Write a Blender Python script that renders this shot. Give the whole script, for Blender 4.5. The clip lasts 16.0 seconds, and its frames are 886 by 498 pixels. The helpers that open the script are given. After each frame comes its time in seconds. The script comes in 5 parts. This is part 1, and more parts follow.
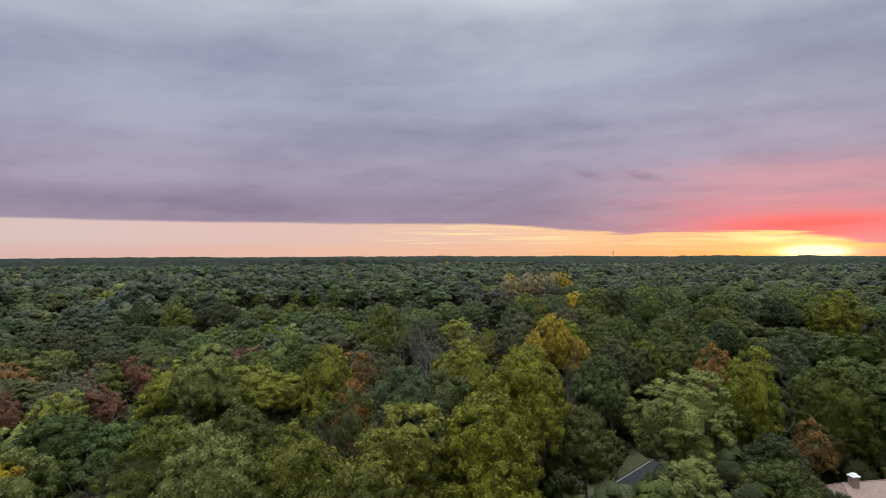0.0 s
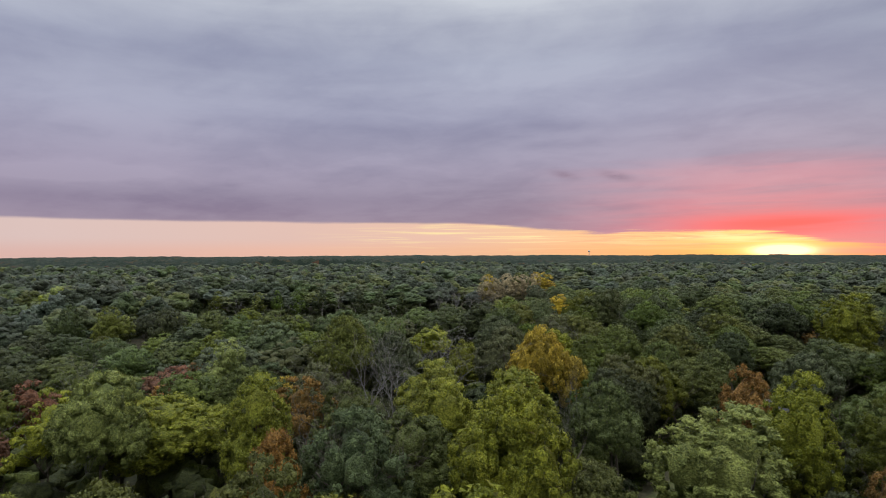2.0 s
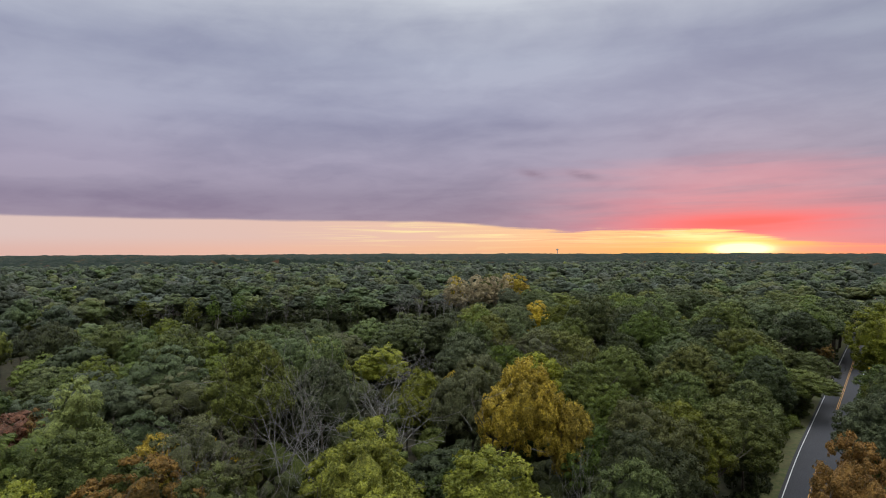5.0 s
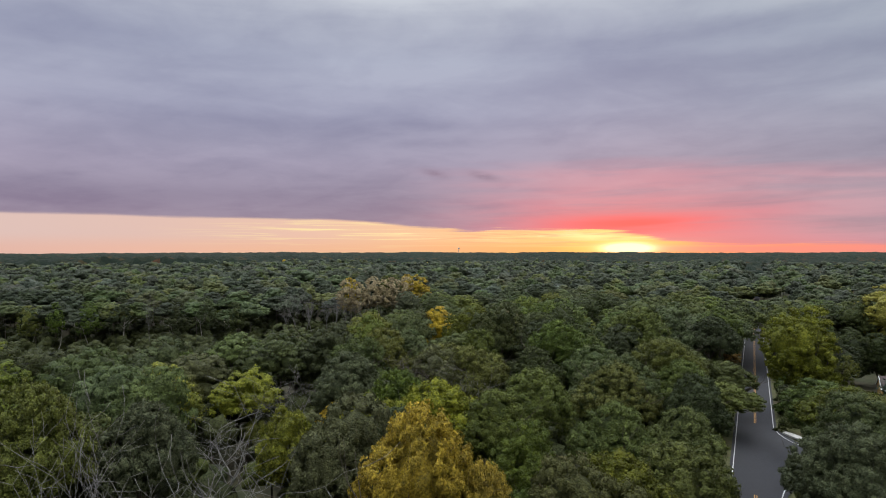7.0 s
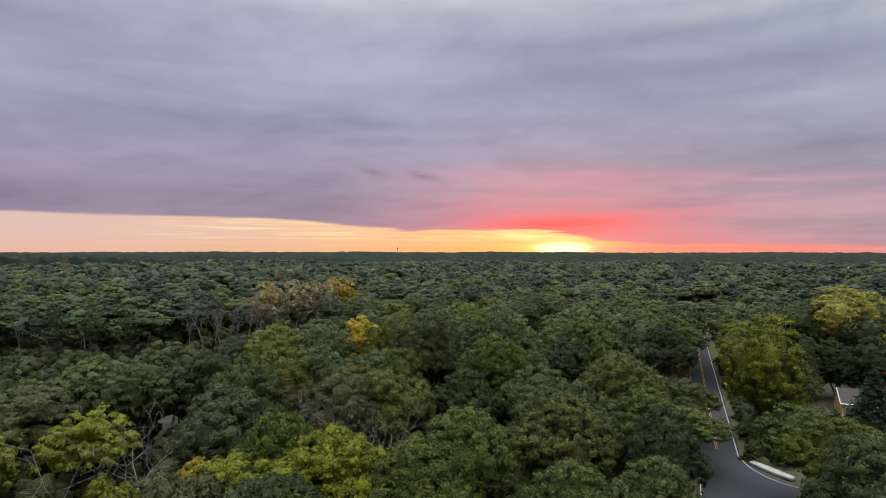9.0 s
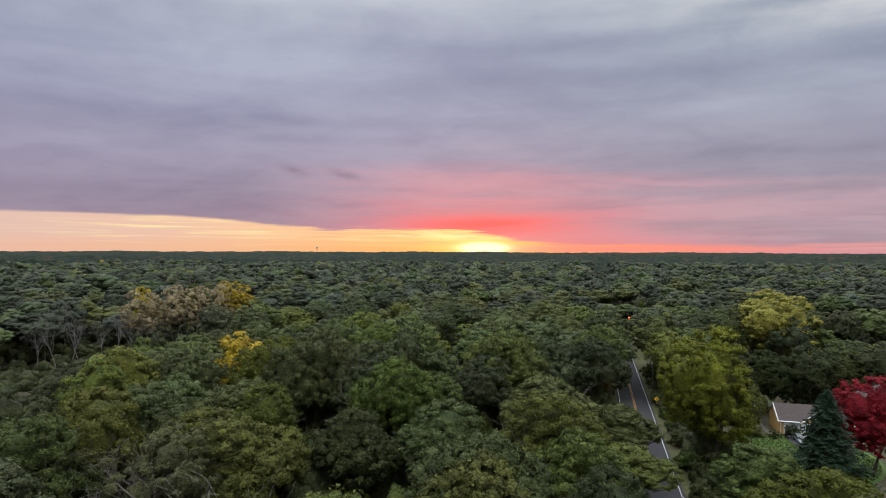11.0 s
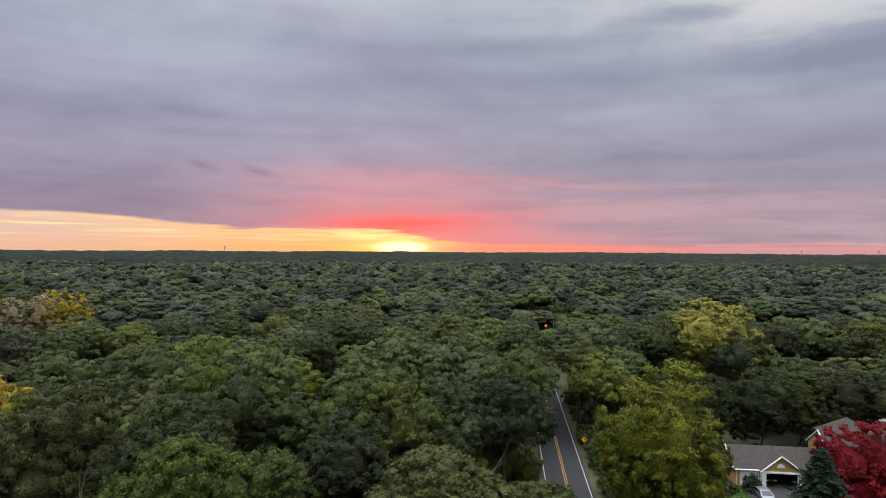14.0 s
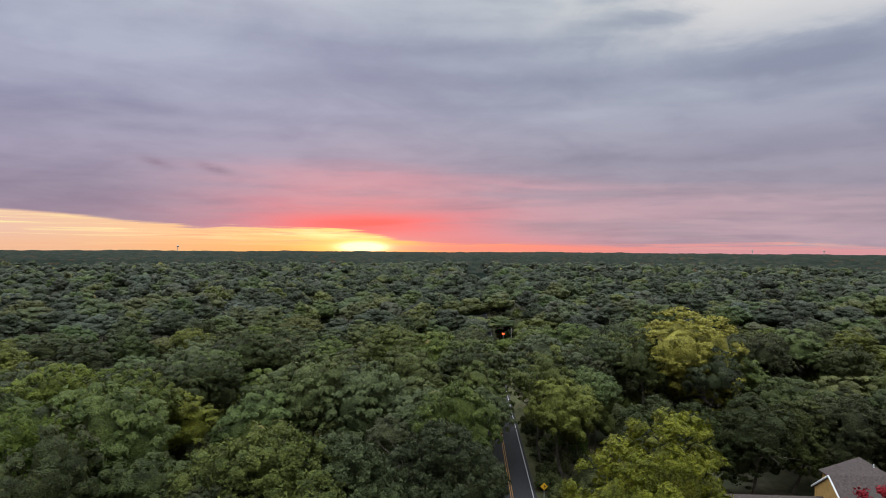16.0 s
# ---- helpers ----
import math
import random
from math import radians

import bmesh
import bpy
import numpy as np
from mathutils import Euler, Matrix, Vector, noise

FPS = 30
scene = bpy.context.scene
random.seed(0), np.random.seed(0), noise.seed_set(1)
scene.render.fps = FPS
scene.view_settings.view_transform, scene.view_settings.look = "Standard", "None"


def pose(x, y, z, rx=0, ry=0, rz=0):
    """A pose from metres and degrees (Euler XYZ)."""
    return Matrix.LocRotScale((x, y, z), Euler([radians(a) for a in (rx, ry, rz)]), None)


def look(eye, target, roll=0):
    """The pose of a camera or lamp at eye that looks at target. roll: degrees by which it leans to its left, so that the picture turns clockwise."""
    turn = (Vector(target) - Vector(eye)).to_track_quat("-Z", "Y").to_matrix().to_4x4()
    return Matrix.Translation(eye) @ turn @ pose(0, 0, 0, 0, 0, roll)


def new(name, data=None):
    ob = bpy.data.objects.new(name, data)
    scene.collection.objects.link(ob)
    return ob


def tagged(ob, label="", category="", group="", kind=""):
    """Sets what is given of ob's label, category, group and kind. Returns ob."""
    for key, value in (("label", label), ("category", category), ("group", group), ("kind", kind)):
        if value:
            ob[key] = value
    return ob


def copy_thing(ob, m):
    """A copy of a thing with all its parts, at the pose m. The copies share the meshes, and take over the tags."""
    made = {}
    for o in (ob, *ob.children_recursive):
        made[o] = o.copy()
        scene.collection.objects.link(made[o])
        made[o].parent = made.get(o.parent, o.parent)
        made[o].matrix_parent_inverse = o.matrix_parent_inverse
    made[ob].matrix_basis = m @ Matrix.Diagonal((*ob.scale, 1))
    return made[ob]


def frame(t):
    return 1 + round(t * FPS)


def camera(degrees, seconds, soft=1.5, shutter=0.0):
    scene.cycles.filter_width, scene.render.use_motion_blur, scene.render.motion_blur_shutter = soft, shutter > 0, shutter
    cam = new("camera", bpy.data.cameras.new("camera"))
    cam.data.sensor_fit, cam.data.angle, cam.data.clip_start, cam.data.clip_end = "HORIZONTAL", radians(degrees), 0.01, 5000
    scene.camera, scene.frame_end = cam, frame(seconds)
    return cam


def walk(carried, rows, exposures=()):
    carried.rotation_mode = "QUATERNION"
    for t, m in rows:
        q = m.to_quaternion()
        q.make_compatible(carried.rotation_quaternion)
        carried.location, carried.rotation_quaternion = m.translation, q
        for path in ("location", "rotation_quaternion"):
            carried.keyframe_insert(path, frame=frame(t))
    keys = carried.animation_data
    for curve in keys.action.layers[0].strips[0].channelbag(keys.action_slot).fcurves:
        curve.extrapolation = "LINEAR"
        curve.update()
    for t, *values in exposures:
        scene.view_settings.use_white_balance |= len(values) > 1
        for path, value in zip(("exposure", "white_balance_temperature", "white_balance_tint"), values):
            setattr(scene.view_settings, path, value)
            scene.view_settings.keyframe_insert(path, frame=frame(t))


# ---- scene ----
cam = camera(74.6, 16.0, soft=1.0)
METRES, EYE, TILT, LEAN, TURN = 161.0, 32.2, 0.5, 0.15, 0.0
ROWS = [
    (0.0, 0.0, 0.0, 0.0, -0.0, 0.0, -0.0),
    (0.5, 0.0016, 0.0294, -0.0002, -0.02, -0.02, 0.03),
    (1.0, 0.0034, 0.0607, -0.0002, -0.19, -0.02, 0.05),
    (1.5, 0.0058, 0.0923, -0.0003, -1.13, -0.04, 0.03),
    (2.0, 0.0086, 0.1239, -0.0004, -2.27, -0.07, 0.02),
    (2.5, 0.012, 0.1552, -0.0007, -3.2, -0.11, 0.01),
    (3.0, 0.0159, 0.1866, -0.0009, -3.77, -0.14, 0.01),
    (3.5, 0.0202, 0.2176, -0.0009, -4.28, -0.17, -0.01),
    (6.0, 0.0494, 0.3719, 0.0014, -8.15, -0.37, -0.03),
    (6.5, 0.0579, 0.4017, 0.0018, -11.41, -0.35, -0.1),
    (7.0, 0.068, 0.4302, 0.0019, -14.9, -0.35, -0.24),
    (7.5, 0.08, 0.4578, 0.002, -17.82, -0.38, -0.31),
    (8.0, 0.0936, 0.4852, 0.0024, -19.34, -0.37, -0.35),
    (8.5, 0.108, 0.5127, 0.0024, -19.86, -0.36, -0.37),
    (9.0, 0.1224, 0.539, 0.0028, -20.86, -0.36, -0.37),
    (9.5, 0.1381, 0.5659, 0.0034, -23.43, -0.35, -0.44),
    (12.0, 0.2338, 0.6906, 0.0053, -30.56, -0.33, -0.6),
    (12.5, 0.2551, 0.7138, 0.0057, -31.85, -0.33, -0.64),
    (13.0, 0.2769, 0.7364, 0.0062, -33.42, -0.32, -0.65),
    (13.5, 0.2993, 0.7588, 0.0068, -35.1, -0.32, -0.71),
    (14.0, 0.3225, 0.7807, 0.007, -36.62, -0.29, -0.73),
    (14.5, 0.3462, 0.8015, 0.0072, -37.93, -0.25, -0.76),
    (15.0, 0.3703, 0.8217, 0.008, -39.11, -0.25, -0.77),
    (15.5, 0.395, 0.8416, 0.0086, -39.99, -0.24, -0.79),
    (16.0, 0.4197, 0.8615, 0.0096, -40.38, -0.27, -0.77),
]
walk(cam, [(t, pose(0, 0, EYE, TILT, LEAN, TURN) @ pose(METRES * x, METRES * y, METRES * z, 90 + pitch, roll, yaw)) for t, x, y, z, yaw, pitch, roll in ROWS])

# ---- world: a low overcast deck over a clear band, with the sun on the horizon ----
SUN_AZ, SUN_EL = 32.5, 0.6          # degrees clockwise from +y, and above the horizon


def lin(r, g, b):
    """Linear colour of an sRGB one."""
    return tuple(c / 12.92 if c <= 0.04045 else ((c + 0.055) / 1.055) ** 2.4 for c in (r, g, b)) + (1.0,)


class Graph:
    """Short-hand for wiring shader nodes."""

    def __init__(self, tree):
        self.tree = tree

    def node(self, kind, **props):
        n = self.tree.nodes.new(kind)
        for k, v in props.items():
            setattr(n, k, v)
        return n

    def put(self, socket, value):
        if isinstance(value, bpy.types.NodeSocket):
            self.tree.links.new(value, socket)
        else:
            socket.default_value = value

    def math(self, op, a, b=0.0, clamp=False):
        n = self.node("ShaderNodeMath", operation=op, use_clamp=clamp)
        self.put(n.inputs[0], a), self.put(n.inputs[1], b)
        return n.outputs[0]

    def mix(self, fac, a, b, blend="MIX"):
        n = self.node("ShaderNodeMix", data_type="RGBA", blend_type=blend)
        self.put(n.inputs[0], fac), self.put(n.inputs[6], a), self.put(n.inputs[7], b)
        return n.outputs[2]

    def ramp(self, fac, stops, smooth=False):
        n = self.node("ShaderNodeValToRGB")
        n.color_ramp.interpolation = "EASE" if smooth else "LINEAR"
        for i, (at, colour) in enumerate(stops):
            e = n.color_ramp.elements[i] if i < 2 else n.color_ramp.elements.new(at)
            e.position, e.color = at, colour
        self.put(n.inputs[0], fac)
        return n.outputs[0]

    def span(self, v, a, b, c=0.0, d=1.0, smooth=True):
        n = self.node("ShaderNodeMapRange", interpolation_type="SMOOTHSTEP" if smooth else "LINEAR")
        self.put(n.inputs[0], v)
        for i, x in enumerate((a, b, c, d)):
            self.put(n.inputs[i + 1], x)
        return n.outputs[0]

    def noise(self, vector, scale, detail=4.0, rough=0.55, distort=0.0):
        n = self.node("ShaderNodeTexNoise")
        self.put(n.inputs["Vector"], vector)
        n.inputs["Scale"].default_value, n.inputs["Detail"].default_value = scale, detail
        n.inputs["Roughness"].default_value, n.inputs["Distortion"].default_value = rough, distort
        return n.outputs[0]

    def bell(self, v, centre, width):
        q = self.math("DIVIDE", self.math("SUBTRACT", v, centre), width)
        return self.math("EXPONENT", self.math("MULTIPLY", self.math("MULTIPLY", q, q), -1.0))

    def vec(self, x, y, z):
        n = self.node("ShaderNodeCombineXYZ")
        for i, v in enumerate((x, y, z)):
            self.put(n.inputs[i], v)
        return n.outputs[0]


BANKS = ((-62.1, 6.9, 8, 0.58, 0.75), (-62.1, 4.7, 16, 1.07, -0.4), (-68.7, 7.1, 2.2, 0.45, -0.3), (-40.5, 12.3, 18, 1.1, -0.3), (-59.5, 12.2, 14.6, 1.49, 0.22),
         (-56.3, 18.2, 14, 2.29, -0.35), (-23.3, 17.1, 14.1, 2.09, 0.3), (-23.3, 23.6, 8.7, 1.21, 0.4), (-1.6, 17.6, 8.2, 1.53, -0.3), (-42.6, 9, 11.9, 0.77, 0.22),
         (-38.3, 5.1, 18.2, 1.22, -0.35), (-66.1, 19, 6.2, 1.16, 0.25), (-15.4, 13.6, 13.2, 1.17, 0.18), (-20.6, 10.4, 13.9, 0.76, -0.2), (8.8, 18.7, 8.4, 1.11, -0.45),
         (11.5, 15.8, 20, 1.22, -0.3), (21.9, 12.9, 5.2, 0.76, 0.35), (38.8, 19.8, 10.7, 1.53, 0.75), (39.6, 15.5, 8.1, 1.52, -0.4), (40.8, 9.6, 10.2, 1.12, -0.4),
         (27.5, 8.4, 20.8, 0.84, -0.4), (-12.6, 16.8, 12.7, 1.36, 0.25), (-15, 11.9, 11.3, 0.92, -0.28), (27.5, 20.2, 5.9, 0.73, -0.3), (-1.2, 11.2, 13, 0.99, 0.15),
         (32.2, 14.3, 6.5, 0.71, 0.28))


def build_world():
    world = bpy.data.worlds.new("dusk_sky")
    scene.world = world
    world.use_nodes = True
    g = Graph(world.node_tree)
    g.tree.nodes.clear()
    way = g.node("ShaderNodeTexCoord").outputs["Generated"]
    turn = g.node("ShaderNodeVectorRotate", rotation_type="Z_AXIS")
    g.put(turn.inputs["Vector"], way), g.put(turn.inputs["Angle"], radians(SUN_AZ))
    split = g.node("ShaderNodeSeparateXYZ")
    g.put(split.inputs[0], turn.outputs[0])
    x, y, z = split.outputs
    u = g.math("MULTIPLY", g.math("ARCTAN2", x, y), 57.29578)          # degrees right of the sun
    e = g.math("MULTIPLY", g.math("ARCSINE", z), 57.29578)             # degrees up
    au = g.math("ABSOLUTE", u)

    # cloud deck, seen in perspective from below
    depth = g.math("ADD", g.math("MAXIMUM", z, 0.0), 0.17)
    px, py = g.math("DIVIDE", x, depth), g.math("DIVIDE", y, depth)
    big = g.noise(g.vec(g.math("MULTIPLY", px, 0.75), py, 3.1), 1.05, 3.0, 0.5, 0.35)
    mid = g.noise(g.vec(g.math("MULTIPLY", px, 0.8), py, 7.7), 2.7, 5.0, 0.55, 0.6)
    fine = g.noise(g.vec(px, py, 1.3), 8.0, 6.0, 0.6, 0.3)
    roll = g.noise(g.vec(g.math("MULTIPLY", u, 0.02), g.math("MULTIPLY", e, 0.2), 5.0), 1.7, 4.0, 0.55, 0.5)
    cloud = g.math("ADD", g.math("MULTIPLY", big, 0.48), g.math("MULTIPLY", mid, 0.30))
    cloud = g.math("ADD", cloud, g.math("MULTIPLY", fine, 0.11))
    cloud = g.math("ADD", cloud, g.math("MULTIPLY", roll, 0.22))
    # long banks of the deck: degrees right of the sun and up, half width, half height, paler or darker
    tear = g.noise(g.vec(g.math("MULTIPLY", u, 0.045), g.math("MULTIPLY", e, 0.16), 11.0), 1.6, 5.0, 0.6, 0.3)
    rip = g.noise(g.vec(g.math("MULTIPLY", u, 0.06), g.math("MULTIPLY", e, 0.10), 17.0), 1.3, 4.0, 0.6)
    bu = g.math("ADD", u, g.math("MULTIPLY", g.math("SUBTRACT", rip, 0.5), 10.0))
    be = g.math("ADD", e, g.math("MULTIPLY", g.math("SUBTRACT", tear, 0.5), 2.6))
    lit = g.math("ADD", g.math("MULTIPLY", g.span(cloud, 0.40, 0.66), 0.62), 0.20)
    for at, up, wide, tall, gain in BANKS:
        bank = g.math("MULTIPLY", g.bell(bu, at, wide), g.bell(be, up, tall))
        lit = g.math("ADD", lit, g.math("MULTIPLY", bank, gain))
    lit = g.math("MINIMUM", g.math("MAXIMUM", lit, 0.0), 1.25)
    ef = g.math("DIVIDE", e, 90.0)
    dark = g.ramp(ef, [(0.0, lin(.56, .48, .56)), (0.045, lin(.53, .48, .58)), (0.09, lin(.545, .525, .625)), (0.145, lin(.555, .56, .665)),
                       (0.20, lin(.565, .58, .68)), (0.28, lin(.60, .62, .70)), (0.5, lin(.73, .76, .81))])
    pale = g.ramp(ef, [(0.0, lin(.66, .58, .64)), (0.045, lin(.62, .575, .66)), (0.09, lin(.66, .63, .72)), (0.145, lin(.675, .68, .765)),
                       (0.20, lin(.68, .70, .775)), (0.26, lin(.78, .80, .84)), (0.5, lin(.91, .93, .96))])
    deck = g.mix(lit, dark, pale)
    thin = g.math("MULTIPLY", g.span(u, 8.0, 36.0), g.span(be, 15.5, 22.0))       # the deck thins and pales to the upper right
    deck = g.mix(g.math("MULTIPLY", thin, g.span(lit, 0.35, 0.9, 0.0, 0.85)), deck, lin(.90, .87, .89))
    grey = g.span(u, -8.0, 26.0)                                       # greyer away from the clear band
    deck = g.mix(grey, deck, g.mix(1.0, deck, (0.955, 1.0, 0.945, 1), "MULTIPLY"))
    high = g.span(e, 26.0, 65.0, 1.0, 5.0)                             # an overcast sky is brightest overhead
    deck = g.mix(1.0, deck, g.vec(high, high, high), "MULTIPLY")
    # the deck takes the sun's red from below
    streak = g.noise(g.vec(g.math("MULTIPLY", u, 0.035), g.math("MULTIPLY", e, 0.45), 2.0), 1.5, 4.0, 0.55, 0.4)
    foot = g.math("SUBTRACT", 8.5, g.math("MULTIPLY", g.math("MAXIMUM", u, 0.0), 0.075))   # the grey bank's lower edge
    se = g.math("ADD", e, g.math("MULTIPLY", g.math("SUBTRACT", streak, 0.5), 3.2))
    under = g.math("MULTIPLY", g.span(g.math("SUBTRACT", foot, se), -0.5, 1.1), g.span(u, -26.0, -4.0))
    veil = g.ramp(g.math("DIVIDE", g.math("ADD", u, 30.0), 80.0), [(0.0, lin(.64, .56, .64)), (0.22, lin(.72, .57, .65)), (0.40, lin(.78, .58, .65)), (0.58, lin(.76, .60, .66)), (0.80, lin(.74, .63, .68)), (1.0, lin(.71, .64, .69))])
    veil = g.mix(g.span(lit, 0.2, 0.9, 0.0, 0.30), veil, lin(.86, .72, .76))
    deck = g.mix(g.math("MULTIPLY", under, g.span(streak, 0.30, 0.62, 0.25, 0.78)), deck, veil)
    glow = g.math("MULTIPLY", g.bell(u, 0.0, 14.0), g.bell(e, 2.2, 3.2))
    deck = g.mix(g.math("MULTIPLY", glow, g.span(streak, 0.28, 0.7, 0.28, 0.78)), deck, lin(.86, .50, .57))
    red = g.math("MULTIPLY", g.bell(u, 0.5, 9.0), g.bell(e, 2.5, 1.35))
    deck = g.mix(g.math("MULTIPLY", red, g.span(streak, 0.30, 0.66, 0.55, 1.0)), deck, lin(.96, .37, .42))
    coral = g.math("MULTIPLY", g.span(u, 30.0, 6.0), g.math("MULTIPLY", g.span(u, -2.0, 6.0), g.bell(e, 0.3, 1.1)))
    deck = g.mix(g.math("MULTIPLY", coral, 0.6), deck, lin(.90, .52, .52))

    # the clear band under the deck's edge
    wob = g.noise(g.vec(g.math("MULTIPLY", u, 0.05), 0.0, 0.0), 1.0, 5.0, 0.6)
    edge = g.math("ADD", g.span(u, -30.0, -14.0, 3.05, 1.95), g.span(u, -3.0, 9.0, 0.0, -1.45))
    edge = g.math("ADD", edge, g.math("MULTIPLY", g.math("SUBTRACT", wob, 0.5), 0.5))
    fray = g.noise(g.vec(g.math("MULTIPLY", u, 0.10), g.math("MULTIPLY", e, 2.6), 9.0), 1.0, 5.0, 0.65, 0.6)
    low = g.math("ADD", e, g.math("MULTIPLY", g.math("SUBTRACT", fray, 0.5), g.span(u, -28.0, -12.0, 0.25, 1.5)))
    band = g.span(g.math("SUBTRACT", edge, low), -0.10, 0.22)
    uf = g.math("DIVIDE", g.math("ADD", u, 90.0), 120.0)
    clear = g.ramp(uf, [(0.0, lin(.80, .72, .72)), (0.21, lin(.86, .76, .74)), (0.375, lin(.88, .75, .71)), (0.5, lin(.92, .76, .68)), (0.6, lin(.97, .79, .61)),
                        (0.7, lin(1.0, .84, .56)), (0.75, lin(1.0, .88, .55)), (0.82, lin(1.0, .68, .50)), (0.92, lin(.92, .62, .58))])
    base = g.ramp(uf, [(0.0, lin(.80, .69, .70)), (0.375, lin(.92, .73, .65)), (0.54, lin(.95, .74, .59)), (0.68, lin(1.0, .73, .45)),
                       (0.75, lin(1.0, .76, .36)), (0.82, lin(1.0, .62, .42)), (0.92, lin(.93, .56, .53)), (1.0, lin(.85, .60, .62))])
    clear = g.mix(g.span(e, 0.0, 1.6), base, clear)
    wisps = g.noise(g.vec(g.math("MULTIPLY", u, 0.085), g.math("MULTIPLY", e, 3.4), 4.0), 1.25, 4.0, 0.55, 0.7)
    wisp = g.math("MULTIPLY", g.span(wisps, 0.50, 0.64), g.math("MULTIPLY", g.span(u, -46.0, -26.0), g.bell(e, 1.9, 1.1)))
    clear = g.mix(wisp, clear, lin(1.0, .91, .68))
    bars = g.noise(g.vec(g.math("MULTIPLY", u, 0.11), g.math("MULTIPLY", e, 3.0), 21.0), 1.0, 5.0, 0.6, 0.5)
    bar = g.math("MULTIPLY", g.span(bars, 0.47, 0.60), g.math("MULTIPLY", g.math("MULTIPLY", g.span(u, -26.0, -10.0), g.span(u, 9.0, 2.0)), g.bell(e, 1.3, 0.75)))
    clear = g.mix(g.math("MULTIPLY", bar, 0.75), clear, lin(.95, .64, .52))
    ray = g.math("MULTIPLY", g.bell(u, -3.6, 3.0), g.bell(se, 1.45, 0.30))
    clear = g.mix(ray, clear, lin(1.0, .95, .66))
    sky = g.mix(band, deck, clear)
    # a thin lit line that runs on along the horizon right of the sun
    line = g.math("MULTIPLY", g.bell(e, 0.1, 0.38), g.math("MULTIPLY", g.span(u, 34.0, 12.0), g.span(u, -6.0, 4.0)))
    sky = g.mix(g.math("MULTIPLY", line, 0.9), sky, lin(.98, .58, .52))
    for wu, we, gain, tone in ((1.7, 0.38, 3.4, (1.0, 0.82, 0.50, 1.0)), (4.6, 0.55, 0.42, (1.0, 0.68, 0.18, 1.0)), (6.0, 1.3, 0.08, (1.0, 0.45, 0.12, 1.0))):
        disc = g.math("MULTIPLY", g.bell(u, 0.0, wu), g.bell(e, 0.15, we))
        sky = g.mix(g.math("MULTIPLY", disc, gain), sky, tone, "ADD")
    # two small dark scraps of cloud
    for at, up, w in ((-13.6, 7.2, 1.5), (-18.4, 7.5, 1.2)):
        q = g.math("ADD", e, g.math("MULTIPLY", g.math("SUBTRACT", u, at), 0.22))
        scrap = g.math("MULTIPLY", g.bell(u, at, w), g.bell(q, up, 0.38))
        sky = g.mix(g.math("MULTIPLY", scrap, g.span(fine, 0.3, 0.6, 0.3, 0.7)), sky, lin(.52, .45, .54))
    nishita = g.node("ShaderNodeTexSky", sky_type="NISHITA", sun_disc=False, sun_elevation=radians(SUN_EL), sun_rotation=radians(SUN_AZ))
    sky = g.mix(0.012, sky, nishita.outputs[0], "ADD")
    back = g.node("ShaderNodeBackground")
    g.put(back.inputs[0], sky)
    back.inputs[1].default_value = 1.0
    g.put(g.node("ShaderNodeOutputWorld").inputs[0], back.outputs[0])


build_world()
sun = new("sun", bpy.data.lights.new("sun", "SUN"))
sun.data.energy, sun.data.angle, sun.data.color = 0.35, radians(4), (1.0, 0.5, 0.25)
a = radians(SUN_AZ)
sun.matrix_world = look((0, 0, 0), (-math.sin(a), -math.cos(a), -math.tan(radians(2.0))))


# ---- materials ----
def material(name):
    m = bpy.data.materials.new(name)
    m.use_nodes = True
    g = Graph(m.node_tree)
    return m, g, m.node_tree.nodes["Principled BSDF"]


